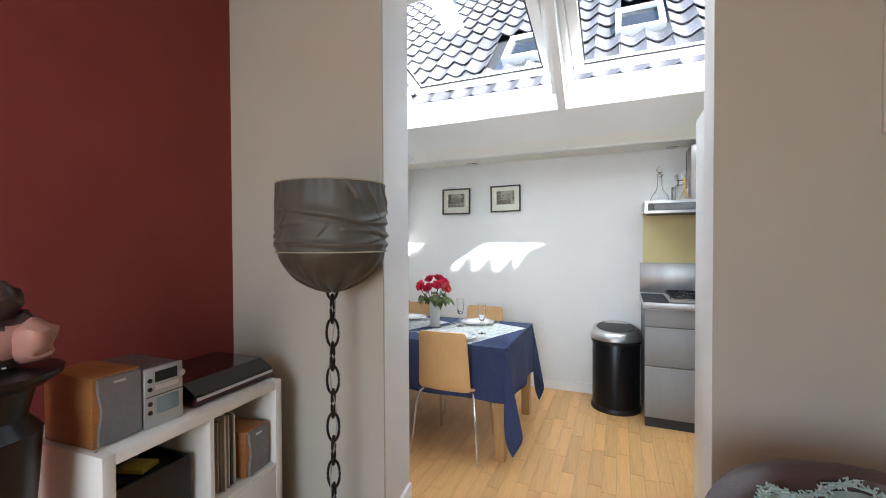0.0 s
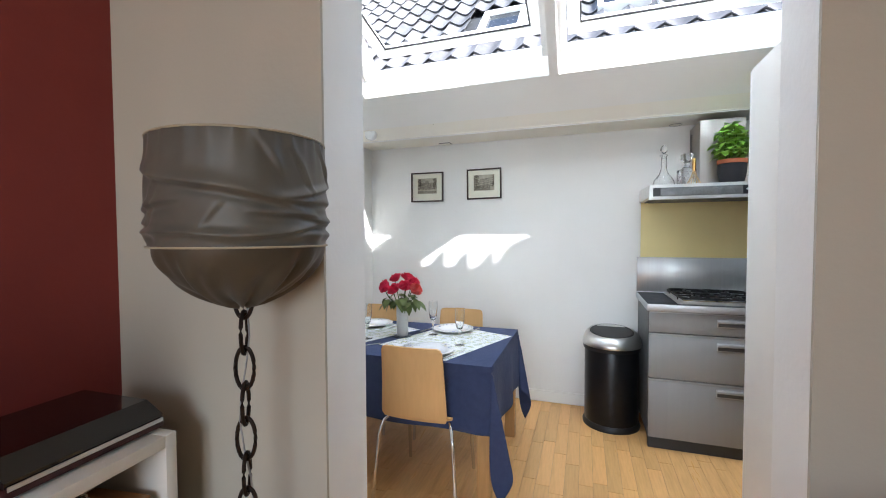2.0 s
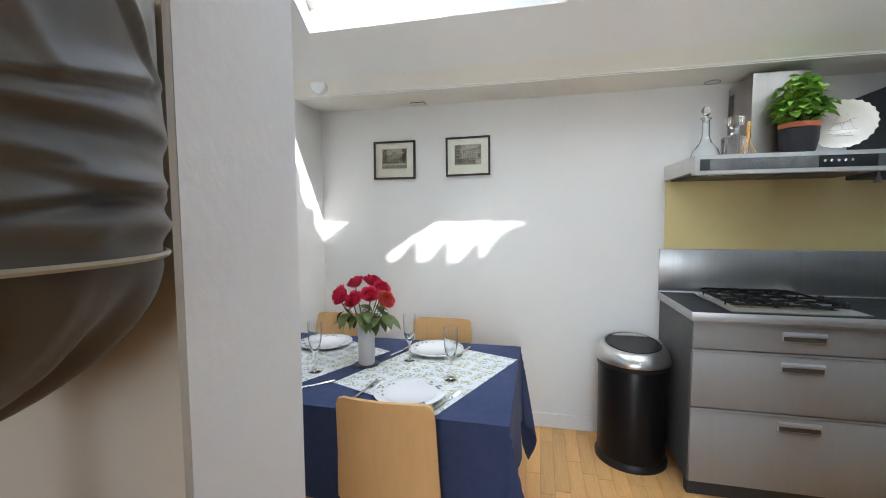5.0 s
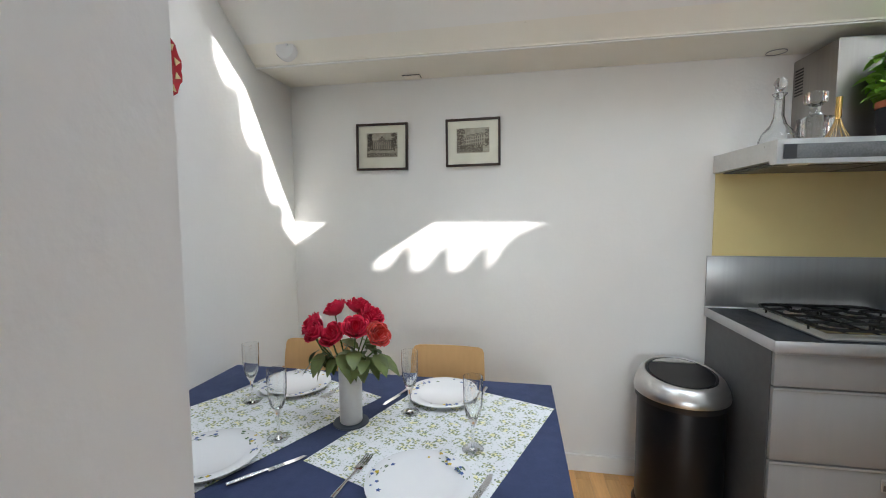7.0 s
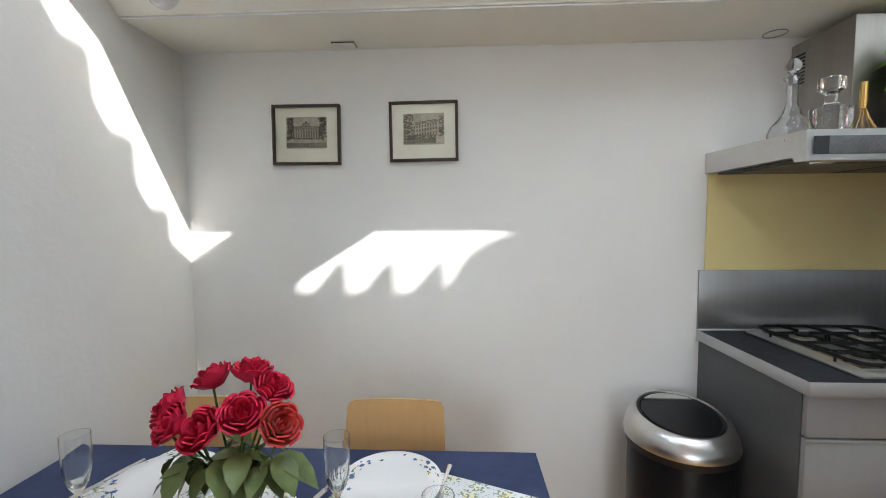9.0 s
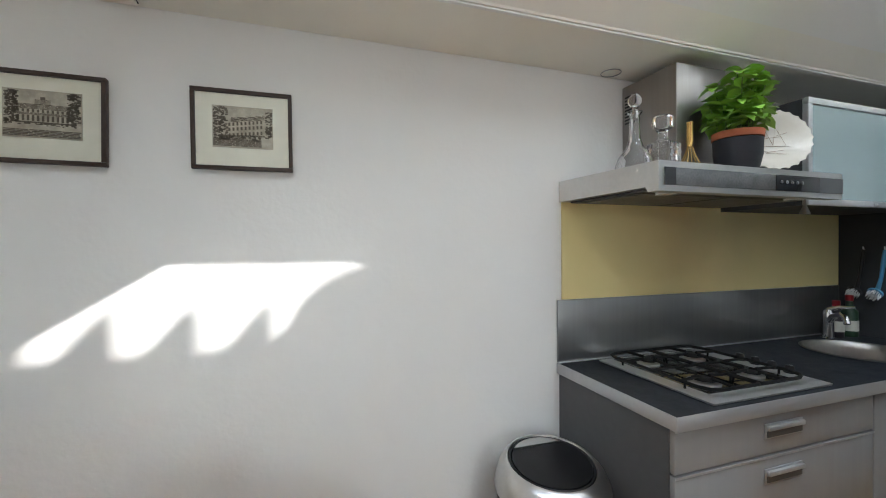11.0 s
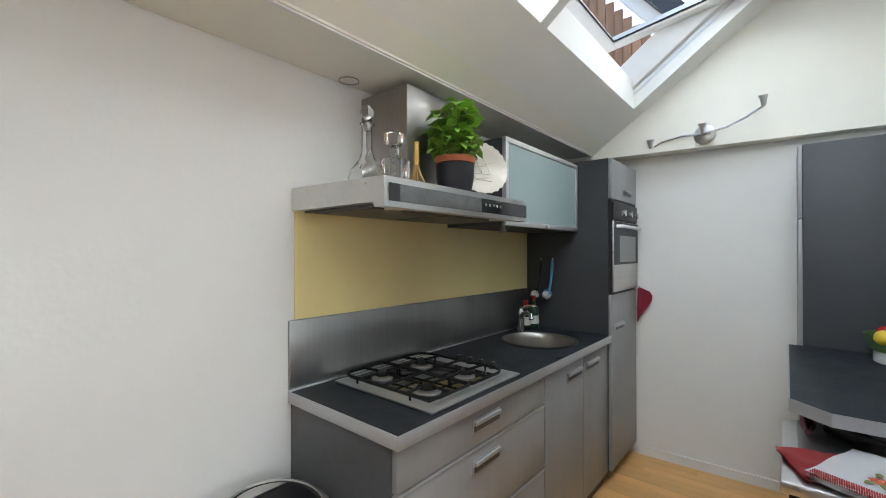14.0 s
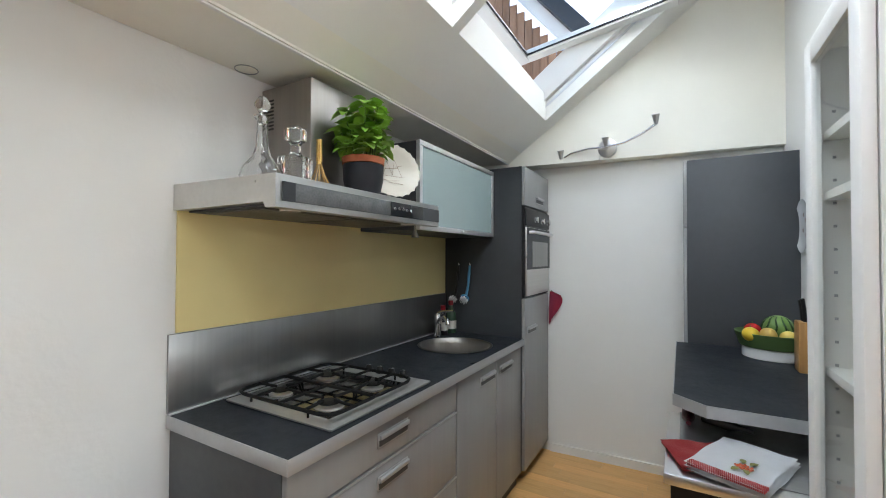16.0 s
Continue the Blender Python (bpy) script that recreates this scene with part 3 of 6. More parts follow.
for i in range(8):
    for j in range(5):
        b.faces.new((nv[i][j], nv[i + 1][j], nv[i + 1][j + 1], nv[i][j + 1]))
bmesh.ops.solidify(b, geom=b.faces[:], thickness=0.006)
rg = thing("dish_cloth", (2.371, -0.612, 1.185), 0, "crumpled red and pink cloth hanging on a hook", "cloth")
rg.scale = (0.9, 0.78, 1)
part("cloth", b, mat("crimson_cloth", (0.48, 0.02, 0.035), 0.85, scale=9, col2=(0.42, 0.06, 0.12), bump=0.2), rg)
part("hook", tube([(-0.001, 0, 0.0), (-0.02, 0, 0.0), (-0.025, 0, 0.012)], 0.004, 8), M["chrome"], rg)

# dish brushes on the side of the tower
for y, col, nm in ((-0.12, (0.015, 0.015, 0.017), "black"), (-0.205, (0.08, 0.30, 0.50), "light blue")):
    bh = thing("dish_brush", (1.813, y, 1.382), 0, nm + " plastic dish brush hanging on the tower side", "brush", "dish brushes")
    pm = mat(nm.replace(" ", "_") + "_handle", col, 0.35)
    part("handle", tube([(-0.012, 0, 0), (-0.014, 0.004, -0.06), (-0.014, 0.012, -0.14), (-0.016, 0.024, -0.20)], [0.007, 0.010, 0.008, 0.010], 10), pm, bh)
    hd2 = part("head", lathe([(0, 0), (0.03, 0), (0.032, 0.008), (0.02, 0.016), (0, 0.017)], 20), pm, bh)
    hd2.matrix_local = pose(-0.022, 0.034, -0.225, 0, 55, 0)
    br = bmesh.new()
    for i in range(26):
        a, r = i * 2.4, 0.005 * math.sqrt(i)
        tube([(r * math.cos(a), r * math.sin(a), -0.001), (1.2 * r * math.cos(a), 1.2 * r * math.sin(a), -0.028)], 0.0028, 5, br)
    part("bristles", br, M["porc"], bh).matrix_local = pose(-0.022, 0.034, -0.225, 0, 55, 0)
    part("hook", tube([(-0.001, 0, 0.004), (-0.012, 0, 0.004), (-0.014, 0, 0.018)], 0.003, 6), M["porc"], bh)

# ---------------------------------------------------------------- things on the hood
HZ = 1.674


def glass_of(prof, seg=32, wall=0.004):
    """A hollow vessel: the outside profile and the same set in by the wall."""
    inner = [(max(r - wall, 0.0), z + (wall if i == 0 else 0)) for i, (r, z) in enumerate(prof)]
    return lathe(prof + inner[::-1][:-1] + [(0, prof[0][1] + wall * 2)], seg)


dc = thing("decanter", (0.127, -0.298, HZ), 0, "clear cut glass decanter with a ball stopper on the hood", "decanter")
part("bottle", glass_of([(0, 0), (0.062, 0), (0.068, 0.02), (0.058, 0.05), (0.03, 0.085), (0.019, 0.12), (0.017, 0.20), (0.027, 0.212)], 14), M["glass"], dc)
st = part("stopper", lathe([(0, 0.19), (0.012, 0.19), (0.014, 0.215), (0.008, 0.222), (0.012, 0.228), (0.024, 0.245), (0.024, 0.258), (0.012, 0.275), (0, 0.278)], 10), M["glass"], dc)
dc = thing("decanter", (0.263, -0.291, HZ), 15, "square cut crystal whisky decanter on the hood", "decanter")
b = bx(-0.045, -0.045, 0.0, 0.045, 0.045, 0.115, bev=0.012)
for i in range(4):
    for j in range(3):
        box(b, -0.036 + j * 0.026, -0.0475, 0.012 + i * 0.026, -0.016 + j * 0.026, -0.0445, 0.032 + i * 0.026, bev=0.0015, seg=1)
        box(b, -0.0475, -0.036 + j * 0.026, 0.012 + i * 0.026, -0.0445, -0.016 + j * 0.026, 0.032 + i * 0.026, bev=0.0015, seg=1)
part("bottle", b, M["glass"], dc)
part("neck", lathe([(0, 0.1155), (0.03, 0.1155), (0.018, 0.13), (0.017, 0.155), (0.024, 0.162), (0, 0.163)], 20), M["glass"], dc)
part("stopper", bx(-0.03, -0.03, 0.166, 0.03, 0.03, 0.215, bev=0.01), M["glass"], dc)
wk = thing("whisk", (0.286, -0.383, HZ - 0.001), 0, "wire whisk with a brass handle standing on the hood", "whisk")
part("handle", lathe([(0, 0.085), (0.009, 0.085), (0.011, 0.10), (0.010, 0.16), (0.011, 0.168), (0, 0.17)], 16), mat("brass", (0.75, 0.48, 0.16), 0.22, metal=1.0), wk)
w = bmesh.new()
for i in range(14):
    a = 2 * math.pi * i / 14
    tube([(0.006 * math.cos(a), 0.006 * math.sin(a), 0.09), (0.018 * math.cos(a), 0.018 * math.sin(a), 0.05), (0.042 * math.cos(a), 0.042 * math.sin(a), 0.002)], 0.0012, 5, w)
part("wires", w, mat("brass_wire", (0.55, 0.36, 0.14), 0.3, metal=1.0), wk)
# basil in a pot
pt = thing("potted_basil", (0.486, -0.405, HZ - 0.002), 0, "bushy green basil in a black pot with terracotta rim", "plant")
part("pot", lathe([(0, 0), (0.058, 0), (0.066, 0.015), (0.075, 0.06), (0.077, 0.115), (0.07, 0.116), (0.066, 0.06), (0, 0.06)], 32), mat("matt_black_glaze", (0.012, 0.013, 0.018), 0.5), pt)
part("rim", lathe([(0.072, 0.117), (0.079, 0.118), (0.08, 0.142), (0.074, 0.143), (0.070, 0.12)], 32), mat("terracotta", (0.42, 0.12, 0.05), 0.75, bump=0.2), pt)
part("soil", lathe([(0, 0.128), (0.07, 0.127), (0.07, 0.122), (0, 0.12)], 24), mat("potting_soil", (0.02, 0.014, 0.01), 0.95, bump=0.6, bscale=90), pt)
rnd = random.Random(5)
leaf, stem = bmesh.new(), bmesh.new()


def add_leaf(bm, base, out, size, curl=0.35, width=0.36):
    """A cupped pointed leaf from base along out."""
    out = Vector(out).normalized()
    side = out.cross(Vector((0, 0, 1)))
    if side.length < 0.1:
        side = Vector((1, 0, 0))
    side.normalize()
    nrm = side.cross(out)
    rows = []
    for k, (t, wd) in enumerate(((0, 0.05), (0.2, 0.75), (0.45, 1.0), (0.75, 0.7), (1.0, 0.02))):
        c0 = Vector(base) + out * (t * size) - nrm * (curl * size * t * t)
        hw_ = wd * width * size
        rows.append([bm.verts.new(c0 - side * hw_ + nrm * 0.22 * hw_), bm.verts.new(c0), bm.verts.new(c0 + side * hw_ + nrm * 0.22 * hw_)])
    for a, b2 in zip(rows, rows[1:]):
        for k in (0, 1):
            bm.faces.new((a[k], a[k + 1], b2[k + 1], b2[k]))


for i in range(38):
    a = rnd.uniform(0, 6.283)
    r = 0.055 * math.sqrt(rnd.random())
    lean = rnd.uniform(0.2, 1.25) * r / 0.055
    h = rnd.uniform(0.10, 0.235) - 0.05 * lean
    p0 = Vector((r * math.cos(a), r * math.sin(a), 0.127))
    p1 = p0 + Vector((0.055 * lean * math.cos(a), 0.055 * lean * math.sin(a), h))
    tube([p0, (p0 + p1) / 2 + Vector((0, 0, 0.01)), p1], 0.0022, 5, stem)
    for lv in range(4):
        c0 = p0.lerp(p1, 0.42 + 0.19 * lv)
        for k in range(3 if lv < 3 else 5):
            b_ = rnd.uniform(0, 6.283)
            add_leaf(leaf, c0, (math.cos(b_), math.sin(b_), rnd.uniform(-0.1, 0.7)), rnd.uniform(0.036, 0.060), rnd.uniform(0.25, 0.8), 0.46)
part("stems", stem, mat("basil_stem", (0.12, 0.20, 0.05), 0.6), pt)
part("leaves", leaf, mat("basil_leaf", (0.33, 0.56, 0.09), 0.36, scale=25, col2=(0.18, 0.38, 0.05), spec=0.4), pt)
# scalloped plate leaning behind the pot
pl = thing("decorative_plate", (0.680, -0.370, HZ - 0.001), -32, "white scalloped plate with a faint ship drawing, leaning", "plate")
b = bmesh.new()
n = 72
prev = None
for r, z in ((0.0, 0.0), (0.07, 0.0), (0.09, 0.012), (0.118, 0.018), (0.118, 0.024), (0.088, 0.019), (0.068, 0.007), (0.0, 0.007)):
    ring = [b.verts.new((0, 0, z))] if r == 0 else [b.verts.new(((r + (0.0035 * math.cos(24 * 2 * math.pi * i / n) if r > 0.1 else 0)) * math.cos(2 * math.pi * i / n), (r + (0.0035 * math.cos(24 * 2 * math.pi * i / n) if r > 0.1 else 0)) * math.sin(2 * math.pi * i / n), z)) for i in range(n)]
    if prev:
        for i in range(n):
            j = (i + 1) % n
            if len(prev) == 1:
                b.faces.new((prev[0], ring[i], ring[j]))
            elif len(ring) == 1:
                b.faces.new((prev[i], prev[j], ring[0]))
            else:
                b.faces.new((prev[i], prev[j], ring[j], ring[i]))
    prev = ring
bmesh.ops.recalc_face_normals(b, faces=b.faces[:])
TILT = pose(0, -0.045, 0.121, 75, 0, 0)
part("plate", move(b, TILT), mat("cream_porcelain", (0.58, 0.54, 0.46), 0.25, scale=6, vary=0.02), pl)
b = bmesh.new()
for pts in ([(-0.05, -0.02), (0.05, -0.025)], [(-0.04, -0.02), (-0.02, 0.045), (0.0, -0.018)], [(0, -0.018), (0.015, 0.055), (0.04, -0.02)], [(-0.055, -0.035), (-0.02, -0.045), (0.03, -0.04)], [(-0.03, 0.01), (0.03, 0.016)], [(-0.025, -0.05), (0.045, -0.056)], [(0.015, 0.02), (0.05, 0.03)]):
    tube([(x, y, 0.0085) for x, y in pts], 0.0006, 5, b)
part("drawing", move(b, TILT), mat("sepia_line", (0.22, 0.13, 0.09), 0.6), pl)

# ---------------------------------------------------------------- wall lamp, fittings, pictures
lp = thing("spot_rail_lamp", (2.277, -1.02, 2.185), -5.7, "curved steel wall lamp with three small spots", "lamp")
part("rose", lathe([(0, 0), (0.062, 0), (0.062, 0.012), (0.05, 0.02), (0, 0.022)], 32), M["steel"], lp).matrix_local = pose(-0.001, 0, 0, 0, -90, 0)
part("rail", tube([(-0.05, 0.31, -0.045), (-0.055, 0.24, -0.012), (-0.05, 0.12, 0.006), (-0.045, 0.0, 0.0), (-0.05, -0.12, 0.012), (-0.055, -0.22, 0.05), (-0.05, -0.31, 0.105)], 0.007, 10), M["chrome"], lp)
part("stem", tube([(-0.02, 0, 0), (-0.045, 0, 0)], 0.009, 10), M["chrome"], lp)
for y, z in ((0.305, -0.04), (0.0, 0.005), (-0.305, 0.10)):
    part("spot", lathe([(0, -0.012), (0.011, -0.01), (0.018, 0.03), (0.024, 0.05), (0.021, 0.052), (0, 0.04)], 20), M["steel"], lp).matrix_local = pose(-0.06, y, z + 0.006, 0, -12, 0)
b = bmesh.new()
tube([(-0.02, 0.045, -0.045), (-0.03, 0.05, -0.075), (-0.012, 0.04, -0.09)], 0.0025, 6, b)
part("cord", b, M["porc"], lp)

sd = thing("smoke_detector", (-2.03, -0.368, 2.188), 0, "round white smoke detector on the beam", "detector")
SDM = pose(0, 0, 0, 90 + 42, 0, 0)
part("base", move(lathe([(0, -0.004), (0.052, -0.004), (0.052, 0.018), (0.046, 0.03), (0, 0.033)], 32), pose(0, 0, 0, 90, 0, 0)), M["porc"], sd).matrix_local = pose(0, -0.012, 0, 0, 0, 0)
part("button", lathe([(0, 0), (0.006, 0), (0.006, 0.004), (0, 0.005)], 12), M["alu"], sd).matrix_local = pose(0.015, -0.046, 0.012, 90, 0, 0)
cv = thing("cover_plate", (-1.50, -0.03, 2.1285), 0, "small cream cover plate with a dark edge under the beam", "cover")
part("plate", bx(-0.045, -0.05, 0, 0.045, 0.0, 0.012, bev=0.002), M["beam"], cv)
part("edge_wire", tube([(-0.047, -0.052, 0.009), (0.047, -0.052, 0.009), (0.047, 0.002, 0.009), (-0.047, 0.002, 0.009)], 0.0022, 6, closed=True), M["dark"], cv)
tr = tagged(mesh("downlight_ring", tube([(0.04 * math.cos(a * 0.2618), 0.04 * math.sin(a * 0.2618), 0) for a in range(24)], 0.002, 6, closed=True), M["splash"]), "thin metal ring of a recessed ceiling light", "lamp")
tr.matrix_world = pose(0.237, -0.05, 2.1385)
for i, x in enumerate((-1.478, -0.91, -0.322)):
    tagged(mesh("nail", lathe([(0, 0), (0.004, 0), (0.004, 0.006), (0, 0.007)], 8), M["beam"]), "small nail head in the beam", "nail", "nails in the beam").matrix_world = pose(x, YB + 0.006, ZB - 0.006, 140, 0, 0)


def picture(x0, z0, x1, z1, seed, roll):
    w, h = x1 - x0, z1 - z0
    ob = thing("framed_print", ((x0 + x1) / 2, -0.003, (z0 + z1) / 2), 0, "small framed engraving of a large house, dark wooden frame", "picture", "framed prints on the wall")
    ob.matrix_world = pose((x0 + x1) / 2, -0.003, (z0 + z1) / 2, 0, roll, 0)
    f = bmesh.new()
    for q in ((-w / 2, h / 2 - 0.012, w / 2, h / 2), (-w / 2, -h / 2, w / 2, -h / 2 + 0.012), (-w / 2, -h / 2 + 0.0122, -w / 2 + 0.012, h / 2 - 0.0122), (w / 2 - 0.012, -h / 2 + 0.0122, w / 2, h / 2 - 0.0122)):
        box(f, q[0], -0.022, q[1], q[2], 0, q[3], bev=0.002)
    part("frame", f, mat("dark_walnut", (0.050, 0.026, 0.016), 0.4, scale=30, vary=0.2), ob)
    part("mount", bx(-w / 2 + 0.011, -0.010, -h / 2 + 0.011, w / 2 - 0.011, -0.004, h / 2 - 0.011), mat("cream_mount", (0.80, 0.74, 0.61), 0.8), ob)
    pw, ph, oz = w * 0.60, h * 0.52, 0.010
    pp = part("print", bx(-pw / 2, -0.0125, -ph / 2 + oz, pw / 2, -0.0105, ph / 2 + oz), mat("etched_paper", (0.58, 0.50, 0.385), 0.8, scale=45, vary=0.25), ob)
    rn = random.Random(seed)
    ink = bmesh.new()
    y = -0.0135

    def rect(u0, v0, u1, v1):
        box(ink, u0 * pw, y, oz + v0 * ph, u1 * pw, -0.0126, oz + v1 * ph)

    def hatch(u0, u1, v0, v1, step, thick, lean=0.0):
        """Level strokes of uneven length that make a grey tone."""
        v = v0
        while v < v1:
            u = u0
            while u < u1 - 0.01:
                e = min(u1, u + rn.uniform(0.04, 0.16))
                rect(u, v + lean * u, e, v + thick + lean * u)
                u = e + rn.uniform(0.004, 0.02)
            v += step

    def tree(u0, u1, v0, v1, n):
        for i in range(n):
            u, v = rn.uniform(u0, u1 - 0.03), rn.uniform(v0, v1)
            rect(u, v, min(u + rn.uniform(0.015, 0.05), u1), v + rn.uniform(0.012, 0.04))
    if seed == 1:
        hatch(-0.36, 0.36, 0.10, 0.20, 0.022, 0.013)
        hatch(-0.10, 0.10, 0.20, 0.29, 0.022, 0.010)
        rect(-0.03, 0.29, 0.03, 0.36)
        hatch(-0.40, 0.40, -0.02, 0.02, 0.016, 0.009)
        for i in range(13):
            u = -0.385 + i * 0.062
            rect(u, 0.03, u + 0.028, 0.09), rect(u, -0.15, u + 0.030, -0.03)
        rect(-0.40, -0.19, 0.40, -0.165)
        hatch(-0.49, 0.49, -0.47, -0.33, 0.030, 0.020)
        tree(-0.49, -0.30, -0.2, 0.46, 150)
        tree(0.30, 0.49, -0.2, 0.46, 150)
        tree(-0.49, 0.45, -0.25, -0.19, 40)
    else:
        hatch(-0.20, 0.36, 0.16, 0.25, 0.022, 0.013, 0.18)
        for i in range(9):
            u = -0.24 + i * 0.066
            for v in (-0.17, -0.03, 0.09):
                rect(u, v + 0.18 * u - 0.03, u + 0.032, v + 0.18 * u + 0.05)
        hatch(-0.26, 0.36, -0.22, -0.19, 0.014, 0.009, 0.05)
        tree(-0.49, -0.24, -0.3, 0.46, 190)
        tree(0.36, 0.49, -0.25, 0.40, 100)
        hatch(-0.49, 0.30, -0.46, -0.30, 0.026, 0.018)
        tree(-0.4, 0.3, -0.34, -0.22, 60)
    part("ink_lines", ink, mat("etching_ink", (0.18, 0.145, 0.11), 0.85), pp, sm=False)
    part("hanging_glass", bx(-w / 2 + 0.012, -0.0165, -h / 2 + 0.012, w / 2 - 0.012, -0.0155, h / 2 - 0.012), M["pane"], ob).visible_shadow = False


picture(-1.836, 1.651, -1.537, 1.909, 1, 0.3)
picture(-1.323, 1.660, -1.028, 1.914, 2, -0.6)

# ---------------------------------------------------------------- bin
bn = thing("touch_bin", (-0.186, -0.245, 0), 0, "round black touch bin with steel lid beside the cabinet", "bin")
bn.scale = (1.03, 1.03, 1)
part("body", lathe([(0, 0.02), (0.172, 0.02), (0.176, 0.05), (0.176, 0.545), (0.172, 0.555), (0, 0.556)], 56), M["binblack"], bn)
part("foot", lathe([(0, 0), (0.186, 0), (0.188, 0.015), (0.180, 0.035), (0.177, 0.04), (0, 0.04)], 56), M["black"], bn)
part("collar", lathe([(0.170, 0.545), (0.184, 0.547), (0.186, 0.572), (0.170, 0.574)], 56), M["black"], bn, "black plastic collar under the lid")


def tip_up(b):
    """The lid's top slopes up towards the wall."""
    for v in b.verts:
        v.co.z += (v.co.y + 0.17) * 0.14 * max(0, min(1, (v.co.z - 0.575) / 0.06))
    return b


ld = part("lid", tip_up(lathe([(0.170, 0.574), (0.190, 0.575), (0.192, 0.583), (0.186, 0.604), (0.172, 0.628), (0.155, 0.643), (0.147, 0.645), (0.143, 0.638), (0.143, 0.60)], 56)), M["steel"], bn, "brushed steel lid ring")
b = lathe([(0.1425, 0.60), (0.1425, 0.642), (0.138, 0.644), (0.134, 0.640), (0.134, 0.60)], 56)
part("gasket", tip_up(b), M["black"], ld)
ang = [math.radians(a) for a in range(138, 403, 6)]
b = poly([(0.131 * math.cos(a), 0.131 * math.sin(a)) for a in ang], "z", 0.60, 0.643)
part("flap", tip_up(b), M["binblack"], ld, "glossy black flap", sm=False)
ang = [math.radians(a) for a in range(44, 137, 6)]
b = poly([(0.131 * math.cos(a), 0.131 * math.sin(a)) for a in ang], "z", 0.60, 0.645)
part("back_cover", tip_up(b), M["steel"], ld, sm=False)

# ---------------------------------------------------------------- dining table
TX0, TX1, TY0, TY1, TZ = -2.185, -0.805, -1.455, -0.625, 0.714
tb = thing("dining_table", (0, 0, 0), 0, "oak dining table under a navy cloth", "table")
part("tabletop", bx(TX0, TY0, 0.682, TX1, TY1, 0.707, bev=0.004), M["oakleg"], tb)
for x in (TX0 + 0.036, TX1 - 0.036):
    for y in (TY0 + 0.036, TY1 - 0.036):
        part("leg", bx(x - 0.032, y - 0.032, 0, x + 0.032, y + 0.032, 0.681, bev=0.004), M["oakleg"], tb)


def cloth_mesh():
    """A cloth laid over the top, hanging in folds at the rims and in deep points at the corners."""
    bm = bmesh.new()
    ox, oy, nx, ny = 0.375, 0.335, 22, 20
    cx, cy, hx, hy = (TX0 + TX1) / 2, (TY0 + TY1) / 2, (TX1 - TX0) / 2 + 0.006, (TY1 - TY0) / 2 + 0.006
    us = [-hx - ox + ox * i / nx for i in range(nx)] + [-hx + 2 * hx * i / 24 for i in range(25)] + [hx + ox * (i + 1) / nx for i in range(nx)]
    vs = [-hy - oy + oy * i / ny for i in range(ny)] + [-hy + 2 * hy * i / 16 for i in range(17)] + [hy + oy * (i + 1) / ny for i in range(ny)]
    grid = []
    for u in us:
        row = []
        for v in vs:
            a, b_ = max(abs(u) - hx, 0), max(abs(v) - hy, 0)
            sx, sy = (1 if u > 0 else -1), (1 if v > 0 else -1)
            x, y, z = max(-hx, min(hx, u)), max(-hy, min(hy, v)), TZ
            r = math.hypot(a, b_)
            if r > 0:
                th = math.atan2(b_, a)
                drop = r
                if a > 0 and b_ > 0:
                    f = math.sin(2 * th)
                    rr = r / 0.5
                    x += sx * ((0.125 if sy < 0 else 0.09) * rr * math.exp(-((th - 0.50) / 0.24) ** 2) + 0.008 * a / ox)
                    y += sy * (0.045 * rr * f + 0.012 * b_ / oy - 0.05 * rr * math.exp(-((th - 0.22) / 0.14) ** 2))
                    drop = r * (1 + 0.26 * f ** 2)
                elif a > 0:
                    x += sx * (0.02 * a + 0.016 * math.sin(v * 15 + 0.6) * a / ox)
                else:
                    y += sy * (0.035 * b_ + 0.010 * math.sin(u * 13 + 1.0 * sy) * b_ / oy)
                z = TZ - drop + 0.006 * min(1, r / 0.02) * 0
                if x < XL - cx + 0.004:
                    x = XL - cx + 0.004
            row.append(bm.verts.new((cx + x, cy + y, z)))
        grid.append(row)
    for i in range(len(us) - 1):
        for j in range(len(vs) - 1):
            bm.faces.new((grid[i][j], grid[i + 1][j], grid[i + 1][j + 1], grid[i][j + 1]))
    bmesh.ops.recalc_face_normals(bm, faces=bm.faces[:])
    return bm


co = mesh("tablecloth", cloth_mesh(), M["cloth"])
md = co.modifiers.new("thick", "SOLIDIFY")
md.thickness, md.offset = 0.0025, 1
tagged(co, "navy blue cotton tablecloth hanging over the table", "tablecloth")
smooth(co, 80)


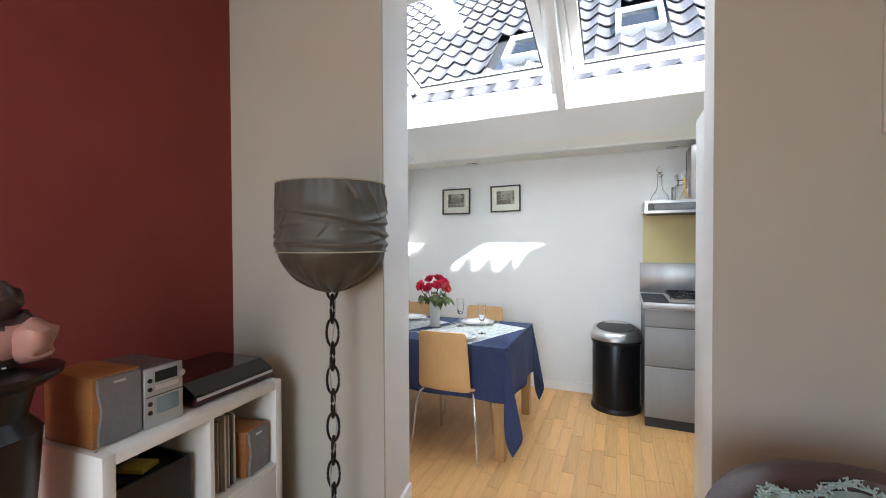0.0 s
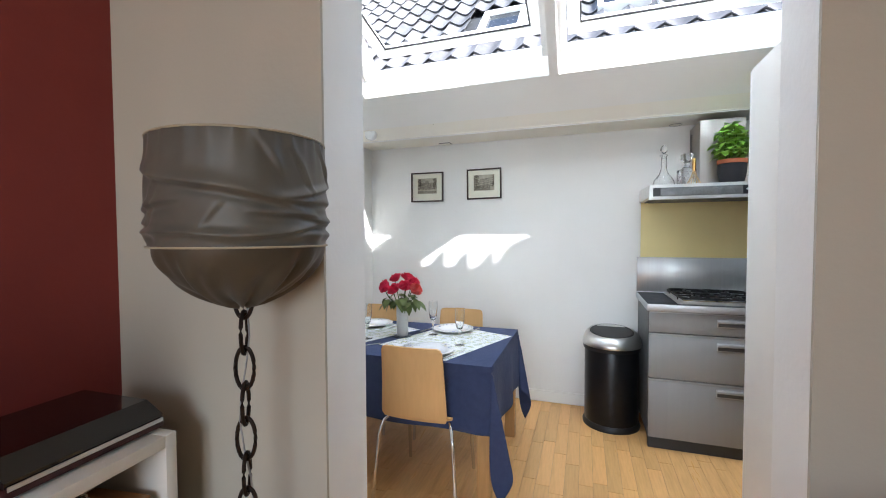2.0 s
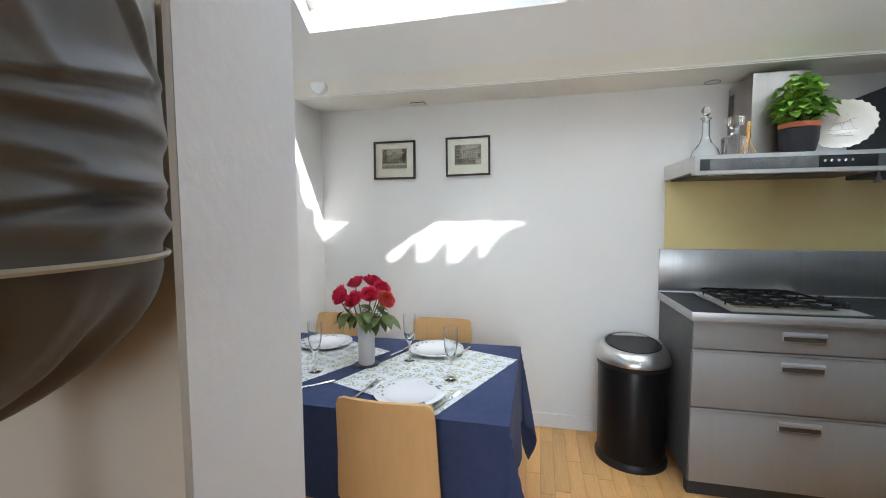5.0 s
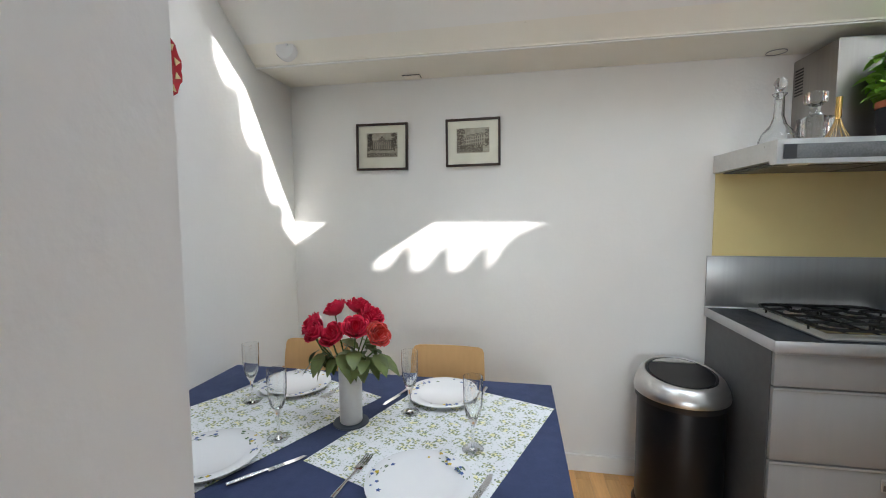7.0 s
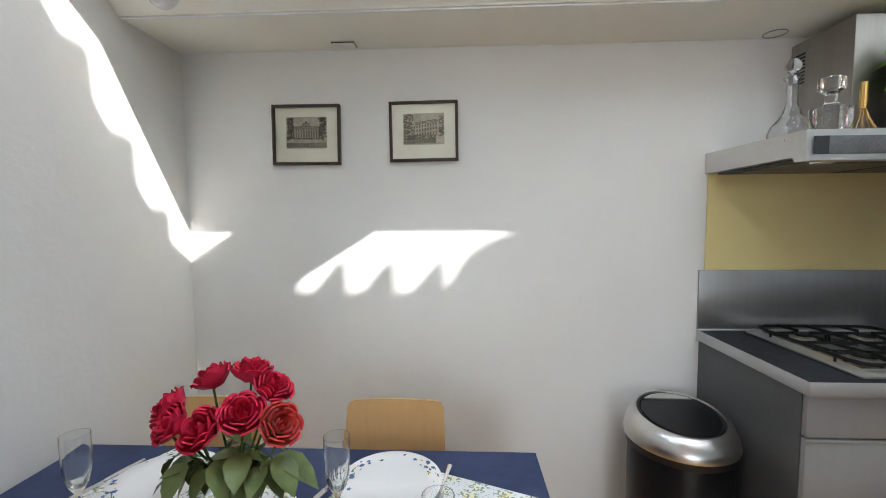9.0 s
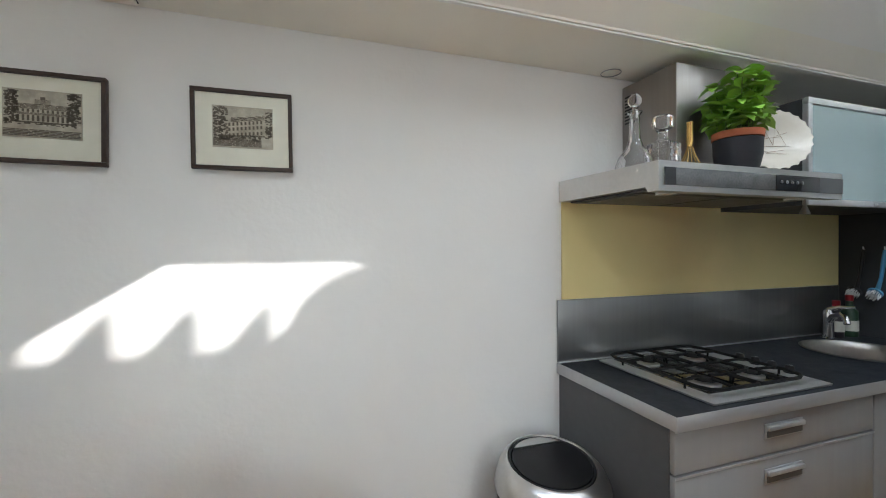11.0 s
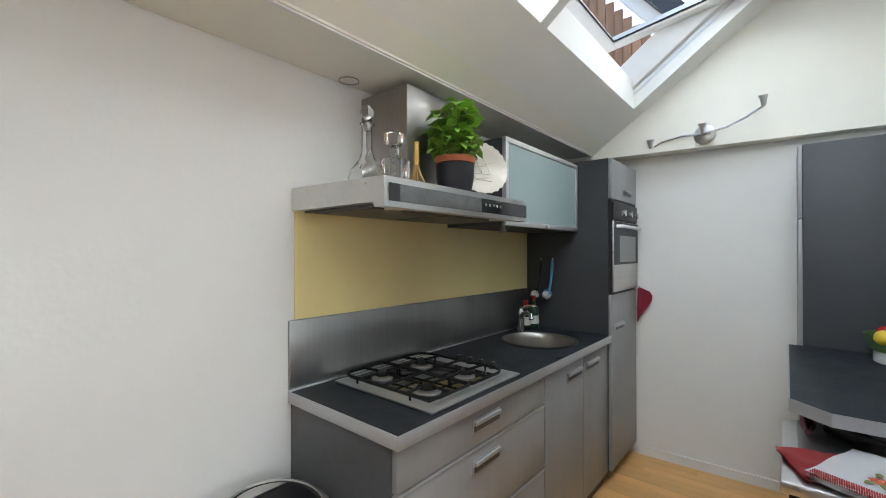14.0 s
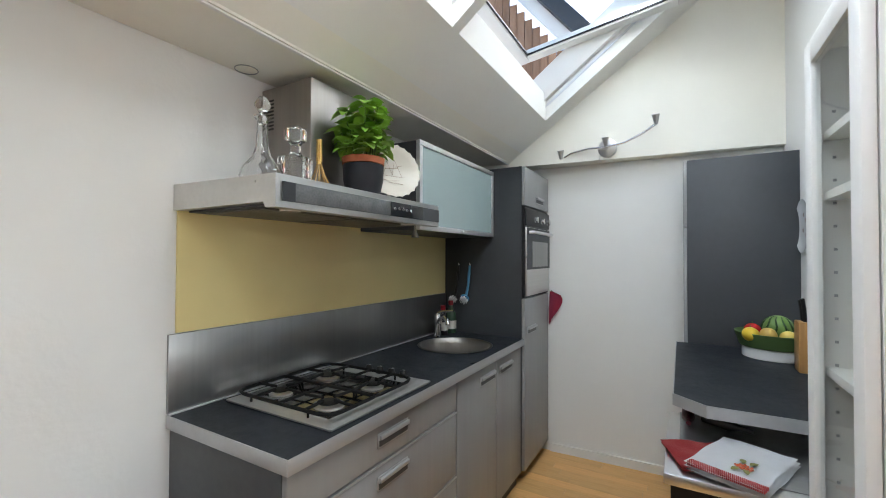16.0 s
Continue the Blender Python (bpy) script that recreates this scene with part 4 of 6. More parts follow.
# placemats with a scattered lemon print
def mat_print():
    m = mat("lemon_print_cotton", (0.80, 0.81, 0.81), 0.85, scale=30, vary=0.02, bump=0.15, bscale=300)
    t = m.node_tree
    n, l = t.nodes, t.links
    b = n["Principled BSDF"]
    src = b.inputs["Base Color"].links[0].from_socket
    tc = n.new("ShaderNodeTexCoord")
    wob = n.new("ShaderNodeTexNoise")
    wob.inputs["Scale"].default_value = 25
    l.new(tc.outputs["Object"], wob.inputs[0])
    add = n.new("ShaderNodeMix")
    add.data_type, add.blend_type = "RGBA", "LINEAR_LIGHT"
    add.inputs[0].default_value = 0.006
    l.new(tc.outputs["Object"], add.inputs[6])
    l.new(wob.outputs[1], add.inputs[7])
    cur = src

    def cells(sc, lim, off, st, soft, rand=1.0):
        mp = n.new("ShaderNodeMapping")
        mp.inputs["Location"].default_value, mp.inputs["Scale"].default_value = off, st
        l.new(add.outputs[2], mp.inputs[0])
        v = n.new("ShaderNodeTexVoronoi")
        v.voronoi_dimensions = "2D"
        v.inputs["Scale"].default_value, v.inputs["Randomness"].default_value = sc, rand
        l.new(mp.outputs[0], v.inputs[0])
        r = n.new("ShaderNodeMapRange")
        r.inputs[1].default_value, r.inputs[2].default_value = lim, lim - soft
        l.new(v.outputs[0], r.inputs[0])
        return r.outputs[0]
    for mask, spot, col in (((0.30, 0.10), (46, 0.42, (0.2, 0.1, 0), (1, 1.3, 1)), (0.84, 0.80, 0.46)), ((0.50, 0.10), (50, 0.30, (0.31, 0.17, 0), (1, 2.2, 1)), (0.34, 0.37, 0.17)), ((0.50, 0.10), (48, 0.27, (0.73, 0.57, 0), (2.2, 1, 1)), (0.22, 0.28, 0.19)), ((0.9, 0.2), (44, 0.15, (0.13, 0.83, 0), (1.3, 2.3, 1)), (0.32, 0.38, 0.27))):
        mul = n.new("ShaderNodeMath")
        mul.operation = "MULTIPLY"
        l.new(cells(16, mask[0], (0, 0, 0), (1, 1.25, 1), mask[1], 0.45), mul.inputs[0])
        l.new(cells(spot[0], spot[1], spot[2], spot[3], 0.08), mul.inputs[1])
        mx = n.new("ShaderNodeMix")
        mx.data_type = "RGBA"
        mx.inputs[7].default_value = (*col, 1)
        l.new(mul.outputs[0], mx.inputs[0])
        l.new(cur, mx.inputs[6])
        cur = mx.outputs[2]
    l.new(cur, b.inputs["Base Color"])
    return m


MP = mat_print()
ZC = TZ + 0.003
for x, y, turn in ((-1.157, -1.046, -21), (-1.795, -1.03, -25)):
    ob = tagged(mesh("placemat", bx(-0.252, -0.328, 0, 0.252, 0.328, 0.0016, bev=0.0005, seg=1), MP), "white cotton mat printed with lemons and leaves", "placemat", "placemats on the table")
    ob.matrix_world = pose(x, y, ZC, 0, 0, turn)

# plates, with a blue and yellow flower border
PZ = ZC + 0.002
blue, lemon, green = mat("plate_blue", (0.10, 0.16, 0.36), 0.25), mat("plate_yellow", (0.65, 0.48, 0.06), 0.25), mat("plate_green", (0.10, 0.17, 0.07), 0.25)


def plate(x, y, seed):
    ob = thing("dinner_plate", (x, y, PZ), 0, "white porcelain plate with a painted flower border", "plate", "plates on the table")
    part("dish", lathe([(0, 0.002), (0.06, 0.0), (0.075, 0.002), (0.095, 0.011), (0.133, 0.018), (0.134, 0.0205), (0.131, 0.0215), (0.095, 0.0145), (0.078, 0.0065), (0, 0.006)], 56), M["porc"], ob)
    rn = random.Random(seed)
    a0 = rn.uniform(0, 6.28)
    for nm, m, k, cnt in (("blue_flowers", blue, 0.0085, 22), ("yellow_flowers", lemon, 0.0075, 9), ("green_leaves", green, 0.008, 26)):
        b = bmesh.new()
        for i in range(cnt):
            c0 = a0 + rn.choice((0, 2.2, 4.1)) + rn.gauss(0, 0.38)
            r = rn.uniform(0.100, 0.126)
            z = 0.0145 + (r - 0.095) / 0.036 * 0.007 + 0.0008
            s_ = k * rn.uniform(0.5, 1.1)
            cc = Vector((r * math.cos(c0), r * math.sin(c0), z))
            n_ = 5 if nm != "green_leaves" else 2
            vs = [b.verts.new(cc + Vector((s_ * (1 if q % 2 else 0.55) * math.cos(q * math.pi / n_ + c0) * (0.5 if n_ == 2 and q % 2 == 0 else 1), s_ * (1 if q % 2 else 0.55) * math.sin(q * math.pi / n_ + c0), 0.0001 * i % 0.0004))) for q in range(2 * n_)]
            b.faces.new(vs)
        tagged(part(nm, b, m, ob, sm=False), kind="stuff")


for i, (x, y) in enumerate(((-1.20, -0.797), (-1.168, -1.32), (-1.79, -0.81), (-1.765, -1.305))):
    plate(x, y, 11 + i)

# champagne glasses
gp = [(0, 0), (0.030, 0.0), (0.031, 0.002), (0.014, 0.0035), (0.005, 0.007), (0.0042, 0.014), (0.004, 0.055), (0.006, 0.075), (0.012, 0.088), (0.020, 0.105), (0.026, 0.135), (0.0285, 0.175), (0.0285, 0.215), (0.0275, 0.215), (0.0272, 0.175), (0.0245, 0.136), (0.018, 0.107), (0.006, 0.094), (0, 0.092)]
for i, (x, y) in enumerate(((-1.88, -0.955), (-1.643, -1.168), (-1.291, -0.942), (-1.056, -1.13))):
    ob = thing("champagne_glass", (x, y, PZ), 0, "tall cut crystal champagne glass on the mat", "glass", "champagne glasses")
    b = lathe(gp, 24)
    for v in b.verts:
        if 0.085 < v.co.z < 0.17:
            a = math.atan2(v.co.y, v.co.x)
            k = 1 + 0.04 * math.cos(12 * a)
            v.co.x *= k
            v.co.y *= k
    part("bowl_and_stem", b, M["glass"], ob)


def knife(x, y, rz):
    ob = thing("table_knife", (x, y, PZ), rz, "polished steel table knife on the mat", "knife", "cutlery")
    part("blade", poly([(-0.008, 0.01), (0.008, 0.01), (0.009, 0.09), (0.002, 0.115), (-0.006, 0.11)], "z", 0.0005, 0.0025), M["chrome"], ob)
    part("handle", tube([(0, 0.012, 0.005), (0, -0.03, 0.0055), (0, -0.09, 0.006)], [0.004, 0.0065, 0.0055], 10, flat=0.7), M["chrome"], ob)


def fork(x, y, rz):
    ob = thing("table_fork", (x, y, PZ), rz, "polished steel table fork on the mat", "fork", "cutlery")
    part("handle", tube([(0, 0.03, 0.004), (0, -0.03, 0.006), (0, -0.09, 0.005)], [0.0035, 0.004, 0.007], 10, flat=0.5), M["chrome"], ob)
    b = bx(-0.012, 0.03, 0.002, 0.012, 0.052, 0.0045, bev=0.001)
    part("neck", b, M["chrome"], ob)
    for k in range(4):
        part("tine", tube([(-0.0102 + 0.0068 * k, 0.0525, 0.0035), (-0.0102 + 0.0068 * k, 0.075, 0.003), (-0.0102 + 0.0068 * k, 0.098, 0.006)], 0.0018, 6), M["chrome"], ob)


for x, y, rz in ((-1.36, -0.80, 160), (-1.03, -1.345, -18), (-1.585, -1.33, -40), (-1.96, -0.79, 160)):
    knife(x, y, rz)
for x, y, rz in ((-1.065, -0.79, 170), (-1.35, -1.31, -8), (-1.93, -1.30, -25), (-1.62, -0.80, 170)):
    fork(x, y, rz)

# vase of roses
VX, VY = -1.465, -1.035
tagged(mesh("coaster", lathe([(0, 0), (0.056, 0), (0.058, 0.002), (0.056, 0.005), (0, 0.005)], 32), mat("slate_blue_coaster", (0.05, 0.065, 0.09), 0.4)), "round slate blue coaster under the vase", "coaster").matrix_world = pose(VX, VY, ZC)
vs_ = thing("vase_of_roses", (VX, VY, ZC + 0.0055), 0, "white cylinder vase with nine red roses", "vase")
part("vase", lathe([(0, 0), (0.034, 0), (0.036, 0.004), (0.0375, 0.195), (0.0365, 0.197), (0.034, 0.19), (0.032, 0.02), (0, 0.015)], 40), mat("white_matt_vase", (0.74, 0.73, 0.71), 0.45, scale=30, stretch=(1, 1, 0.1), vary=0.03), vs_)
part("water", lathe([(0, 0.15), (0.0335, 0.15), (0.0335, 0.148), (0, 0.148)], 24), M["glass"], vs_)
rnd = random.Random(3)


def rose(bm, c, axis, r):
    """Cupped petals wound about an axis, larger outwards."""
    c, axis = Vector(c), Vector(axis).normalized()
    q = axis.to_track_quat("Z", "Y").to_matrix()
    for ring, (cnt, rad, tip, open_) in enumerate(((3, 0.16, 0.62, -0.25), (4, 0.32, 0.70, -0.15), (4, 0.48, 0.72, -0.05), (5, 0.66, 0.66, 0.05), (6, 0.82, 0.55, 0.15), (7, 0.97, 0.34, 0.35))):
        for i in range(cnt):
            a0 = 2 * math.pi * (i + 0.5 * ring) / cnt + rnd.uniform(-0.2, 0.2)
            half = math.pi / cnt * 1.55
            rows = []
            for t in (0, 0.35, 0.7, 0.9, 1.0):
                row = []
                for k in range(6):
                    s_ = -1 + 2 * k / 5
                    taper = math.sqrt(max(0.0, 1 - (0.62 * s_ * t) ** 2))
                    a = a0 + s_ * half * (0.55 + 0.45 * math.sin(math.pi * min(t + 0.2, 1)))
                    rr = rad * (0.25 + 0.75 * math.sin(math.pi / 2 * min(1, t * 1.4))) + open_ * 0.28 * t * t + (0.08 if t == 1.0 and ring > 1 else 0)
                    z = -0.75 + (tip + 0.75) * t * taper - (0.10 if t == 1.0 and ring > 2 else 0) + 0.05 * math.sin(5 * a + ring)
                    row.append(bm.verts.new(c + q @ (Vector((rr * math.cos(a), rr * math.sin(a), z * 0.85)) * r)))
                rows.append(row)
            for ra, rb in zip(rows, rows[1:]):
                for k in range(5):
                    bm.faces.new((ra[k], ra[k + 1], rb[k + 1], rb[k]))


petal = [mat("rose_petal", (0.76, 0.028, 0.085), 0.5, scale=20, col2=(0.58, 0.014, 0.05), spec=0.25), mat("scarlet_rose_petal", (0.76, 0.045, 0.025), 0.5, scale=20, col2=(0.50, 0.02, 0.015), sheen=0.2)]
stem_m, leaf_m = mat("rose_stem", (0.07, 0.13, 0.03), 0.5), mat("rose_leaf", (0.19, 0.25, 0.075), 0.42, scale=30, col2=(0.08, 0.11, 0.035))
heads = ((-0.069, 0.045, 0.362), (0.006, 0.06, 0.372), (-0.128, -0.005, 0.318), (-0.031, -0.06, 0.302), (0.064, 0.035, 0.345), (0.036, -0.035, 0.322), (0.109, -0.035, 0.302), (-0.094, -0.05, 0.308), (0.02, 0.10, 0.33))
for i, h in enumerate(heads):
    d = Vector((h[0] * 2.0, h[1] * 2.0 - 0.08, 0.20))
    b = tube([(h[0] * 0.08, h[1] * 0.08, 0.04), (h[0] * 0.3, h[1] * 0.3, 0.19), (h[0] * 0.8, h[1] * 0.8, h[2] * 0.8), (h[0], h[1], h[2] - 0.02)], 0.0026, 6)
    st = part("stem", b, stem_m, vs_)
    b = bmesh.new()
    rose(b, h, d, rnd.uniform(0.036, 0.040))
    part("bloom", b, petal[1 if i == 6 else 0], st, "open red rose")
b = bmesh.new()
for i in range(40):
    h = heads[i % 9]
    t = rnd.uniform(0.45, 0.82)
    a = rnd.uniform(0, 6.283)
    base = (h[0] * t + 0.01 * math.cos(a), h[1] * t + 0.01 * math.sin(a), 0.19 + (h[2] - 0.19) * (t - 0.4) * 1.1)
    add_leaf(b, base, (math.cos(a) + 3 * h[0], math.sin(a) + 3 * h[1], rnd.uniform(-0.7, 0.35)), rnd.uniform(0.045, 0.078), rnd.uniform(0.2, 0.8), 0.36)
for (dx, dy, dz), ln in (((1.6, -0.2, -0.15), 0.10), ((1.3, -0.5, -0.7), 0.075), ((-1.3, -0.3, -0.3), 0.10), ((-1.0, -0.6, -0.8), 0.085), ((0.4, -0.9, -0.7), 0.07)):
    add_leaf(b, (0.05 * dx, 0.05 * dy, 0.225), (dx, dy, dz), ln, 0.5, 0.32)
part("foliage", b, leaf_m, vs_, "dark green rose leaves")

# chairs
ch = thing("dining_chair", (-1.175, -1.555, 0), 0, "beech plywood chair with chrome legs at the table", "chair", "chairs round the table")


def panel(prof, halfw, thick):
    """A bent board: (y, z, half width) stations, closed all round."""
    bm = bmesh.new()
    front, back = [], []
    n_ = 12
    for i, (y, z, hw_) in enumerate(prof):
        a, b_ = prof[max(i - 1, 0)], prof[min(i + 1, len(prof) - 1)]
        d = Vector((0, b_[0] - a[0], b_[1] - a[1])).normalized()
        off = Vector((0, -d.z, d.y)) * thick
        fr, bk = [], []
        for k in range(n_ + 1):
            s_ = -1 + 2 * k / n_
            p = Vector((s_ * hw_, y + 0.014 * s_ * s_ * halfw, z))
            fr.append(bm.verts.new(p))
            bk.append(bm.verts.new(p + off))
        front.append(fr)
        back.append(bk)
    for i in range(len(prof) - 1):
        for k in range(n_):
            bm.faces.new((front[i][k], front[i][k + 1], front[i + 1][k + 1], front[i + 1][k]))
            bm.faces.new((back[i][k], back[i + 1][k], back[i + 1][k + 1], back[i][k + 1]))
        for k in (0, n_):
            bm.faces.new((front[i][k], front[i + 1][k], back[i + 1][k], back[i][k]))
    for i in (0, len(prof) - 1):
        for k in range(n_):
            bm.faces.new((front[i][k], front[i][k + 1], back[i][k + 1], back[i][k]))
    bmesh.ops.recalc_face_normals(bm, faces=bm.faces[:])
    return bm


# the chair's front looks to +y; its back stands at y = 0
part("backrest", panel([(0.035, 0.435, 0.135), (0.022, 0.44, 0.165), (0.012, 0.46, 0.175), (0.006, 0.52, 0.172), (0.0, 0.62, 0.167), (-0.012, 0.74, 0.163), (-0.020, 0.79, 0.160), (-0.0225, 0.806, 0.152), (-0.0235, 0.812, 0.135)], 1.0, 0.011), M["beech"], ch)
part("seat", panel([(0.052, 0.432, 0.15), (0.07, 0.432, 0.18), (0.15, 0.430, 0.195), (0.28, 0.436, 0.20), (0.36, 0.438, 0.195), (0.40, 0.430, 0.185), (0.415, 0.415, 0.17)], 0.0, 0.011), M["beech"], ch)
for sx in (-1, 1):
    part("rear_leg", tube([(sx * 0.10, 0.20, 0.412), (sx * 0.16, 0.10, 0.414), (sx * 0.185, 0.055, 0.395), (sx * 0.20, 0.03, 0.33), (sx * 0.225, 0.0, 0.0)], 0.0095, 10), M["chrome"], ch)
    part("front_leg", tube([(sx * 0.10, 0.22, 0.412), (sx * 0.16, 0.33, 0.414), (sx * 0.18, 0.37, 0.395), (sx * 0.19, 0.39, 0.33), (sx * 0.20, 0.43, 0.0)], 0.0095, 10), M["chrome"], ch)
part("cross_rail", tube([(-0.10, 0.21, 0.412), (0.10, 0.21, 0.412)], 0.0095, 10), M["chrome"], ch)
copy_thing(ch, pose(-1.236, -0.50, 0, 0, 0, 180))
copy_thing(ch, pose(-1.86, -0.50, 0, 0, 0, 180))

# relief plate with fruit on the west wall
wp = thing("wall_plate", (XL + 0.002, -0.985, 1.945), 0, "red rimmed majolica plate with lemons on the wall", "plate")
R90 = pose(0, 0, 0, 0, 90, 0)
b = lathe([(0, 0.01), (0.085, 0.008), (0.105, 0.018), (0.140, 0.03), (0.142, 0.036), (0.108, 0.026), (0.085, 0.016), (0, 0.016)], 48)
for v in b.verts:
    a = math.atan2(v.co.y, v.co.x)
    if math.hypot(v.co.x, v.co.y) > 0.12:
        v.co.x *= 1 + 0.03 * math.cos(14 * a)
        v.co.y *= 1 + 0.03 * math.cos(14 * a)
part("rim", move(b, R90), mat("red_glaze", (0.36, 0.012, 0.02), 0.2, scale=18, col2=(0.28, 0.01, 0.015), coat=0.3), wp)
b = lathe([(0, 0.019), (0.09, 0.0185), (0.096, 0.0225), (0, 0.023)], 40)
part("well", move(b, R90), mat("ochre_glaze", (0.62, 0.50, 0.26), 0.2, scale=20, col2=(0.30, 0.30, 0.16), coat=0.3), wp)
for i, (y, z, r) in enumerate(((-0.03, 0.02, 0.034), (0.035, 0.03, 0.03), (0.0, -0.035, 0.036), (-0.06, -0.02, 0.024), (0.055, -0.025, 0.026))):
    b = lathe([(0, -r * 1.1)] + [(r * 0.85 * math.sin(q * math.pi / 10), -r * math.cos(q * math.pi / 10)) for q in range(1, 10)] + [(0, r * 1.15)], 18)
    part("lemon_relief", b, mat("lemon_glaze", (0.72, 0.44, 0.06), 0.25, scale=22, col2=(0.60, 0.26, 0.04), coat=0.2), wp).matrix_local = pose(0.019, y, z, 30 * i, 0, 20)
rnw = random.Random(8)
for nm, col, cnt in (("white_leaf_relief", (0.70, 0.68, 0.58), 8), ("teal_leaf_relief", (0.09, 0.17, 0.17), 10)):
    lm = mat(nm + "_glaze", col, 0.25, scale=25, vary=0.2, coat=0.3)
    for i in range(cnt):
        a, r = rnw.uniform(0, 6.283), 0.03 + 0.055 * rnw.random()
        b = lathe([(0, -0.024), (0.008, -0.012), (0.011, 0.0), (0.007, 0.014), (0, 0.026)], 10)
        part(nm, b, lm, wp).matrix_local = pose(0.026, r * math.cos(a), r * math.sin(a), rnw.uniform(0, 180), 0, 0)
cream_g = mat("cream_glaze", (0.66, 0.50, 0.27), 0.25, coat=0.3)
for i in range(14):
    a = 2 * math.pi * (i + 0.5) / 14
    b = poly([(0.0, 0.014), (-0.014, -0.010), (0.014, -0.010)], "x", -0.0015, 0.0025)
    part("rim_triangle", b, cream_g, wp, sm=False).matrix_local = pose(0.0345, 0.124 * math.cos(a), 0.124 * math.sin(a), math.degrees(a) - 90, 0, 0)

# ---------------------------------------------------------------- far corner: fridge, bar, vitrine
fr = thing("fridge_cabinet", (2.045, -1.988, 0), 0, "tall dark grey cabinet housing a fridge", "cabinet")
part("body", bx(0, 0.002, 0.0, 0.355, 0.507, 2.003, bev=0.002), M["dark"], fr)
for z0, z1 in ((0.08, 1.613), (1.619, 2.001)):
    part("door", bx(0.0, 0.508, z0, 0.355, 0.526, z1, bev=0.002), M["grey"], fr)

bar = thing("bar_worktop", (0, 0, 0.915), 0, "dark worktop with aluminium edge and a cut corner", "worktop")
OUT = [(2.042, -1.421), (0.988, -1.421), (0.90, -1.52), (0.905, -1.986), (2.042, -1.986)]
part("slab", poly([(x - 0.004, y - 0.004) if i == 0 else (x + 0.004, y - 0.004) if i == 1 else (x + 0.004, y) if i < 4 else (x - 0.004, y) for i, (x, y) in enumerate(OUT)], "z", 0.001, 0.040), M["top"], bar, sm=False)
e = bmesh.new()
for (xa, ya), (xb, yb) in zip(OUT[:3], OUT[1:4]):
    d = Vector((xb - xa, yb - ya, 0))
    nn = Vector((-d.y, d.x, 0)).normalized() * 0.0035
    poly([(xa, ya), (xb, yb), (xb - nn.x * -1, yb - nn.y * -1), (xa - nn.x * -1, ya - nn.y * -1)], "z", 0.0, 0.0405, e)
part("edge_strip", e, M["anod"], bar, "bright aluminium edge strip")
part("support", bx(1.185, -1.986, -0.915, 2.03, -1.60, -0.001), M["grey"], bar)
ap = thing("stainless_trolley", (0.628, -1.983, 0), 0, "low black unit with a stainless steel top beside the bar", "unit")
part("body", bx(0.02, 0.02, 0.03, 0.535, 0.562, 0.795), M["black"], ap)
b = bx(0, 0, 0.797, 0.545, 0.580, 0.83, bev=0.006)
part("steel_top", b, M["steel"], ap, "brushed stainless steel top")
part("raised_panel", bx(0.06, 0.05, 0.8305, 0.543, 0.54, 0.8335, bev=0.001), M["splash"], ap)
for x in (0.05, 0.50):
    for y in (0.06, 0.52):
        part("foot", lathe([(0, 0), (0.018, 0), (0.018, 0.03), (0, 0.03)], 12, None, (x, y, 0)), M["black"], ap)
for i, (x, l_) in enumerate(((1.0, 0.11), (0.94, 0.16))):
    ob = tagged(mesh("bottle", lathe([(0, 0), (0.02, 0), (0.021, 0.09), (0.008, 0.12), (0.008, 0.16), (0, 0.16)], 16), mat("wine_red_plastic" if i == 0 else "dark_plastic", (0.12, 0.01, 0.02) if i == 0 else (0.02, 0.02, 0.022), 0.3)), "small dark red bottle lying under the bar top", "bottle")
    ob.matrix_world = pose(x + 0.16, -1.47 - 0.05 * i, 0.8545, 0, -90, 60 * i)

# tea towels: soft folded slabs
def towel(name, at, rz, w, l_, layers, m, label):
    ob = thing(name, at, rz, label, "towel", "tea towels")
    for k in range(layers):
        b = bmesh.new()
        n1, n2 = 18, 18
        g = [[b.verts.new((-w / 2 + w * i / n1 + 0.0012 * math.sin(j * 0.9 + k), -l_ / 2 + l_ * j / n2 + 0.0015 * math.sin(i * 0.5 + 2 * k) + 0.004 * k, 0.003 + 0.008 * k + 0.0025 * (1 + math.sin(i * 0.55 + k) * math.sin(j * 0.45)) * (0.4 if k < layers - 1 else 1))) for j in range(n2 + 1)] for i in range(n1 + 1)]
        for i in range(n1):
            for j in range(n2):
                b.faces.new((g[i][j], g[i + 1][j], g[i + 1][j + 1], g[i][j + 1]))
        bmesh.ops.solidify(b, geom=b.faces[:], thickness=0.005)
        bmesh.ops.recalc_face_normals(b, faces=b.faces[:])
        part("fold", b, m, ob)
    return ob


